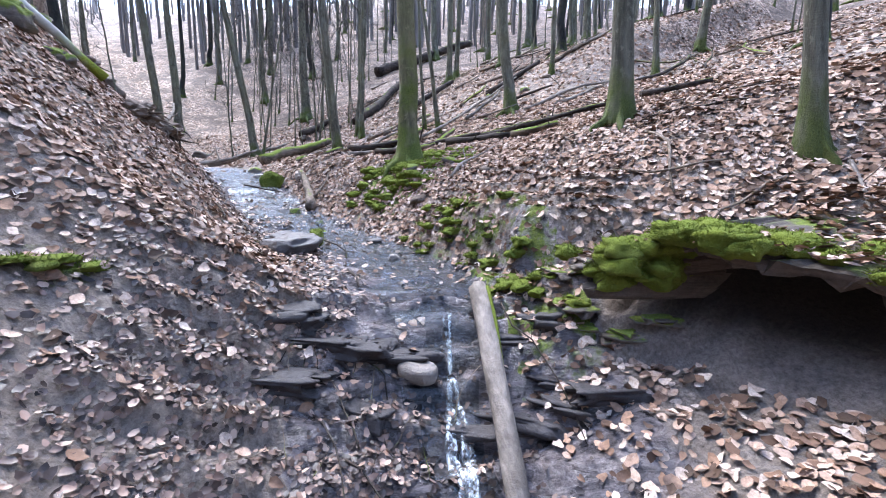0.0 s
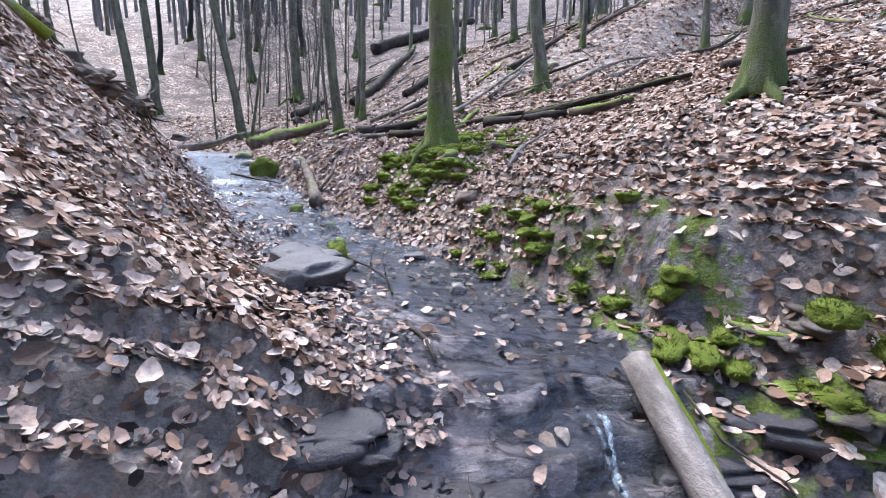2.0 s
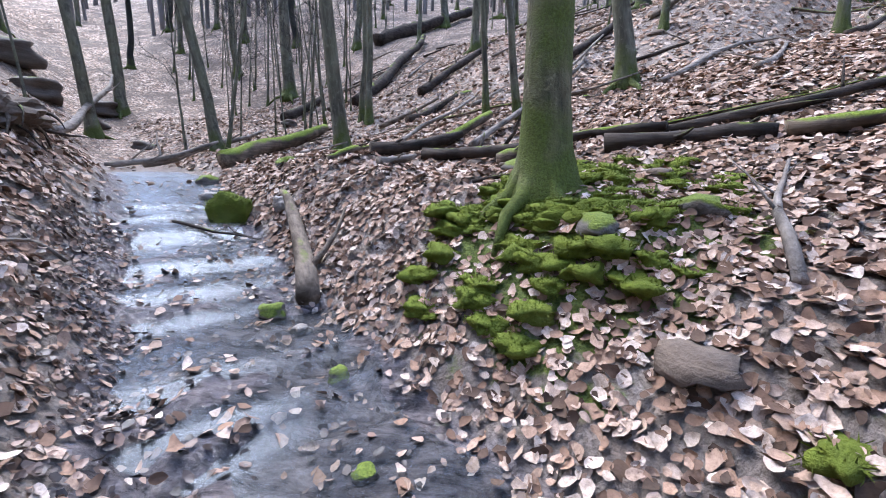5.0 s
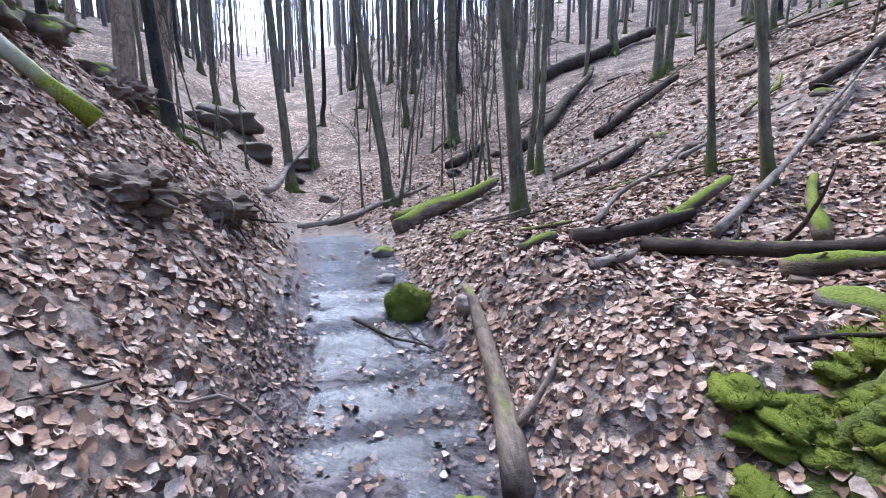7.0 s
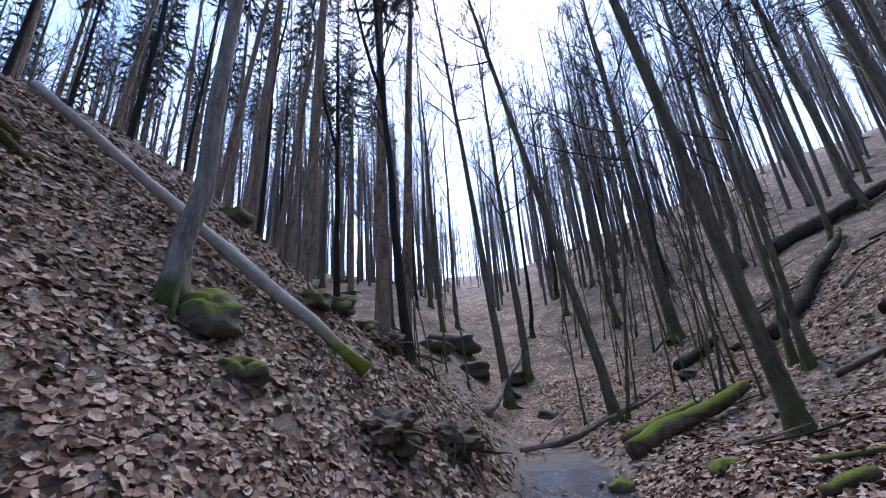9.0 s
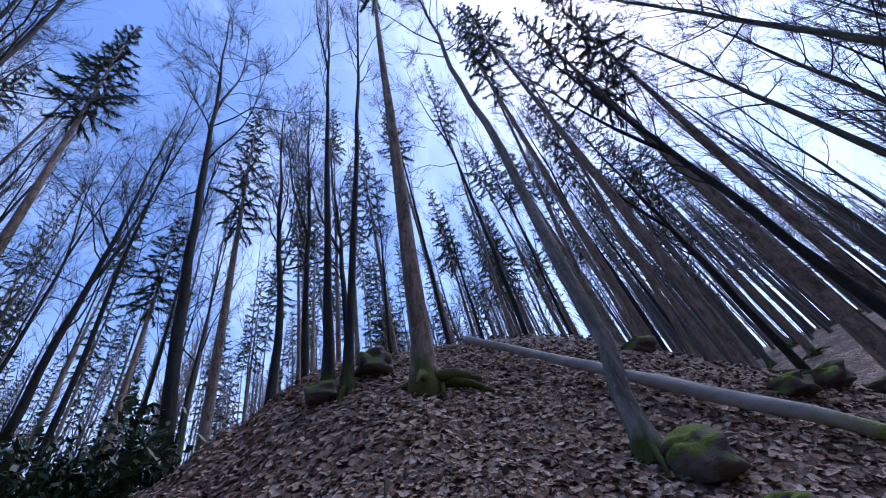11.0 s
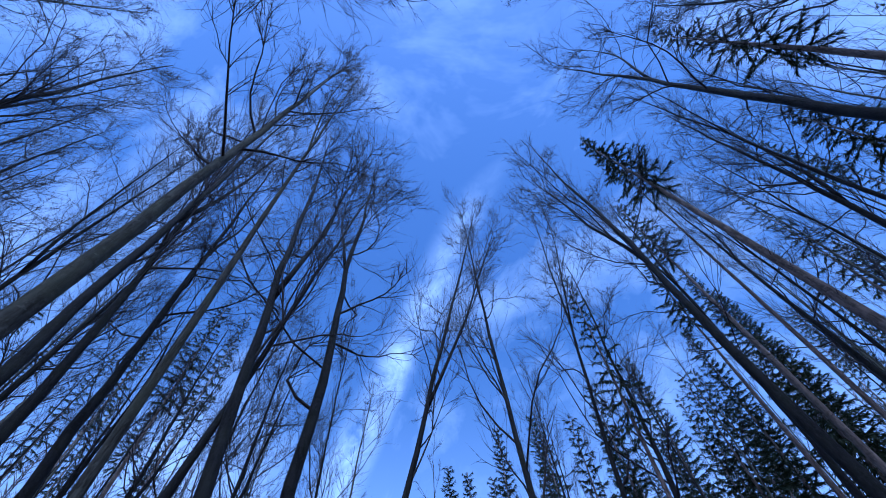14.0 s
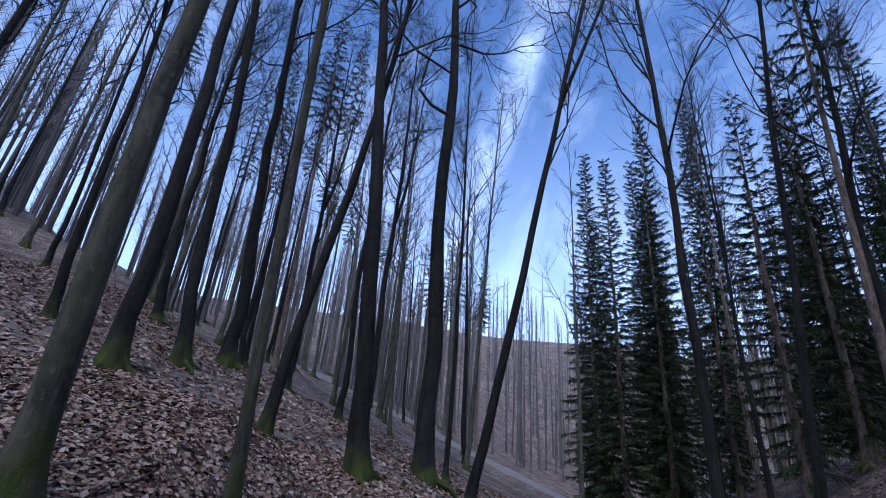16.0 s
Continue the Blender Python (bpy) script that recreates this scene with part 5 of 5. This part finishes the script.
DARK_LOGS = [(-1.9, 8.62, 0.0, -0.9, 9.05, 0.06, 0.16), (-1.35, 8.65, 0.02, 0.6, 7.35, 0.03, 0.13), (0.05, 7.2, 0.0, 1.02, 6.75, 0.0, 0.15), (0.6, 7.35, 0.0, 2.6, 6.9, 0.05, 0.1), (-3.4, 16.6, 0.0, -1.6, 22.5, 0.1, 0.35),
             (-5.6, 17.2, 0.0, -4.9, 18.8, 0.0, 0.3), (-3.6, 24.0, 0.0, 1.6, 29.0, 0.2, 0.6), (-1.5, 15.0, 0.0, 0.3, 16.8, 0.1, 0.25), (-1.7, 12.6, 0.0, -0.7, 13.6, 0.0, 0.18), (3.2, 7.25, 0.02, 4.3, 7.15, 0.1, 0.11),
             (1.2, 12.2, 0.0, 2.8, 13.4, 0.05, 0.2)]
GREY_LOGS = [(-0.8, 8.7, 0.05, 2.0, 12.6, 0.1, 0.08), (-1.75, 8.05, 0.0, -1.42, 8.4, 0.06, 0.11), (-6.9, 11.6, 0.0, -5.6, 13.0, 0.15, 0.12), (-6.7, 12.3, 0.02, -5.3, 14.8, 0.25, 0.16), (-9.0, 13.2, 0.0, -11.4, 18.6, 1.2, 0.2),
             (0.1, 5.4, 0.02, 0.75, 6.3, 0.03, 0.05), (2.2, 8.6, 0.0, 3.4, 9.8, 0.05, 0.09), (0.5, 10.6, 0.0, 1.5, 12.0, 0.05, 0.1)]
for i, (ax, ay, az, bx, by, bz, t) in enumerate(MOSSY_LOGS):
    fallen("mossy_log", (ax, ay, az), (bx, by, bz), t, mossy_wood, 300 + i, "rotting log coated in green moss lying on fallen leaves", group="fallen logs", stubs=1)
for i, (ax, ay, az, bx, by, bz, t) in enumerate(DARK_LOGS):
    fallen("dark_log", (ax, ay, az), (bx, by, bz), t, dark_wood, 330 + i, "dark damp fallen log half buried in leaves", group="fallen logs", stubs=2)
for i, (ax, ay, az, bx, by, bz, t) in enumerate(GREY_LOGS):
    fallen("grey_branch", (ax, ay, az), (bx, by, bz), t, grey_wood, 360 + i, "bare weathered grey branch lying across the slope", "branch", taper=0.45, group="fallen branches", stubs=3)
fallen("grey_log", (-5.6, 7.35, 0.12), (-7.75, 4.3, 0.3), 0.14, smooth_grey, 390, "smooth pale grey fallen tree trunk with a mossy lower end", "log", taper=0.8, bend=0.02, sag=0.8, sides=14)

# sticks
STICKS = [(-1.5, 4.75, 0.1, -0.82, 3.72, 0.02, 0.022), (-0.75, 3.3, 0.0, -0.6, 3.0, 0.02, 0.03), (-3.75, 8.1, 0.03, -2.95, 7.95, 0.05, 0.035), (-3.3, 8.15, 0.05, -2.85, 7.9, 0.03, 0.02), (0.4, 2.9, 0.05, 0.8, 2.0, 0.02, 0.012),
          (-1.9, 4.1, 0.02, -1.3, 3.4, 0.02, 0.014), (-0.45, 1.85, 0.03, -0.1, 1.5, 0.02, 0.012), (-0.6, 2.0, 0.02, -0.35, 1.45, 0.02, 0.01), (-2.6, 4.9, 0.02, -2.1, 4.2, 0.02, 0.018)]
for i, (ax, ay, az, bx, by, bz, t) in enumerate(STICKS):
    fallen("stick", (ax, ay, az), (bx, by, bz), t, dark_wood, 400 + i, "thin dark twig lying on the wet ground", "stick", taper=0.5, sides=6, bend=0.12, group="sticks", stubs=2)
for i in range(30):
    x, y, a, ln = rr.uniform(-1.1, 0.2), rr.uniform(1.3, 2.3), rr.uniform(0.9, 2.4), rr.uniform(0.12, 0.4)
    fallen("twig", (x, y, 0.012), (x + ln * math.cos(a), y + ln * math.sin(a), 0.02), rr.uniform(0.005, 0.011), (dark_wood, dead_wood)[i % 2], 600 + i, "thin wet twig caught on the cascade rock", "twig",
           taper=0.5, sides=5, bend=0.12, group="twigs on the cascade", stubs=1)
for i in range(70):
    x, y = rr.uniform(-5.5, 4.5), rr.uniform(1.5, 13)
    d0 = float(along(x, y)[0][0])
    if -0.8 < d0 < 0.5 or (y < 6 and -1.9 < d0 < 1.5):
        continue
    a, ln = rr.uniform(0, 6.283), rr.uniform(0.3, 1.1)
    fallen("stick", (x, y, 0.015), (x + ln * math.cos(a), y + ln * math.sin(a), 0.03), rr.uniform(0.012, 0.035), (dead_wood, dark_wood, grey_wood)[i % 3], 420 + i,
           "dry broken stick among the fallen leaves", "stick", taper=0.5, sides=5, bend=0.12, group="sticks", stubs=1)

for i in range(64):
    x, y = rr.uniform(-4.5, 9.0), rr.uniform(8.0, 24)
    d0 = float(along(x, y)[0][0])
    if d0 < 1.0:
        continue
    a, ln = rr.uniform(-0.5, 1.3), rr.uniform(0.5, 2.6)
    fallen("fallen_branch", (x, y, 0.02), (x + ln * math.cos(a), y + ln * math.sin(a), rr.uniform(0.03, 0.2)), rr.uniform(0.03, 0.11), (dark_wood, dead_wood, mossy_wood, grey_wood)[i % 4], 520 + i,
           "dead branch lying on the leaf-covered slope", "branch", taper=0.5, sides=6, bend=0.1, group="fallen branches", stubs=2)
for i in range(40):
    x, y = rr.uniform(-4.0, 6.0), rr.uniform(4.5, 16)
    if float(along(x, y)[0][0]) < 0.9:
        continue
    s = rr.uniform(0.05, 0.13)
    lump("earth_clod", x, y, (s * 1.4, s, s * 0.6), (soil_clod, mossy_rock)[i % 3 == 0], 700 + i, "dark clod of earth showing through the leaves", "clod", sink=0.5, rough=0.3, detail=2, turn=rr.uniform(0, 180), group="earth clods")


def root_plate(x, y, seed, wide, label):
    """A torn-up mass of soil with roots hanging out of it."""
    rng = np.random.RandomState(seed)
    z = float(ground(x, y)[0])
    base = new("root_plate")
    tagged(base, label, "root plate", "root plates")
    base.matrix_basis = pose(x, y, z)
    bm = bmesh.new()
    bmesh.ops.create_icosphere(bm, subdivisions=4, radius=1.0)
    off = Vector((seed, seed * 2.0, 0))
    for v in bm.verts:
        k = 1 + 0.5 * noise.noise(v.co * 1.5 + off) + 0.3 * noise.noise(v.co * 4 + off) + 0.12 * noise.noise(v.co * 10 + off)
        v.co = Vector((v.co.x * wide * k, v.co.y * wide * 0.8 * k, v.co.z * wide * 0.55 * k + 0.03))
    me = bpy.data.meshes.new("soil")
    bm.to_mesh(me)
    bm.free()
    me.materials.append(soil_clod)
    child("soil", me, base)
    for i in range(16):
        a = rng.uniform(0, 6.283)
        o = np.array([math.cos(a), math.sin(a), rng.uniform(-0.4, 0.5)])
        net = Net()
        p = shoot(rng, o * wide * 0.5, o, wide * rng.uniform(0.7, 1.6), 6, -0.16, 0.22)
        net.tube(p, np.linspace(rng.uniform(0.012, 0.035), 0.004, 7), 6, 0.1, rng=rng)
        child("root", net.mesh("root", (dark_wood, dead_wood)[i % 2]), base)


root_plate(-5.0, 7.12, 3, 0.33, "dark torn-up root plate with hanging roots under the fallen trunk")
root_plate(-5.3, 8.2, 5, 0.36, "tangle of roots and soil hanging over the stream bank")
root_plate(-7.2, 8.7, 9, 0.4, "dark torn-up root plate on the bank below the spruces")


def bush(x, y, tall, seed):
    rng = np.random.RandomState(seed)
    root = new("evergreen_bush")
    tagged(root, "dark evergreen bush growing at the top of the bank", "bush", "evergreen bushes")
    root.matrix_basis = pose(x, y, float(ground(x, y)[0]))
    stems, green = Net(), Net()
    for i in range(26):
        a = rng.uniform(0, 6.283)
        p = shoot(rng, (0, 0, 0), (math.cos(a) * 0.6, math.sin(a) * 0.6, 1), tall * rng.uniform(0.6, 1.0), 6, 0.02, 0.12)
        stems.tube(p, np.linspace(0.02, 0.004, 7), 4, cap=False)
        for k in range(110):
            q = rng.uniform(0.15, 1) * 5.99
            m = int(q)
            c = p[m] + (p[m + 1] - p[m]) * (q - m) + rng.normal(0, 0.16, 3)
            d, w = rng.normal(0, 0.05, 3), rng.normal(0, 0.028, 3)
            s = len(green.v)
            green.v += [c.tolist(), (c + d + w).tolist(), (c + 2 * d).tolist(), (c + d - w).tolist()]
            green.f.append((s, s + 1, s + 2, s + 3))
    child("stems", stems.mesh("stems", twig_bark), root)["kind"] = "stuff"
    child("leaves", green.mesh("leaves", evergreen, False), root)["kind"] = "stuff"


bush(-7.6, -1.9, 2.3, 1)
bush(-7.2, -2.9, 1.9, 2)

# ---- the road below, where the valley opens ----
def road():
    v, f = [], []
    for i, u in enumerate(np.linspace(-1, 1, 40)):
        cx, cy = 19.5 + 16 * u + 2 * u * u, -21 + 13 * u
        for o in (-1.6, 1.6):
            px, py = cx - 0.62 * o, cy + 0.78 * o
            v.append((px, py, float(ground(cx, cy)[0]) + 0.12))
    for i in range(39):
        f.append((2 * i, 2 * i + 1, 2 * i + 3, 2 * i + 2))
    return tagged(new("road", mesh_of("road", v, f, pale_rock)), "pale narrow track across the valley mouth", "road", "", "structure")


road()
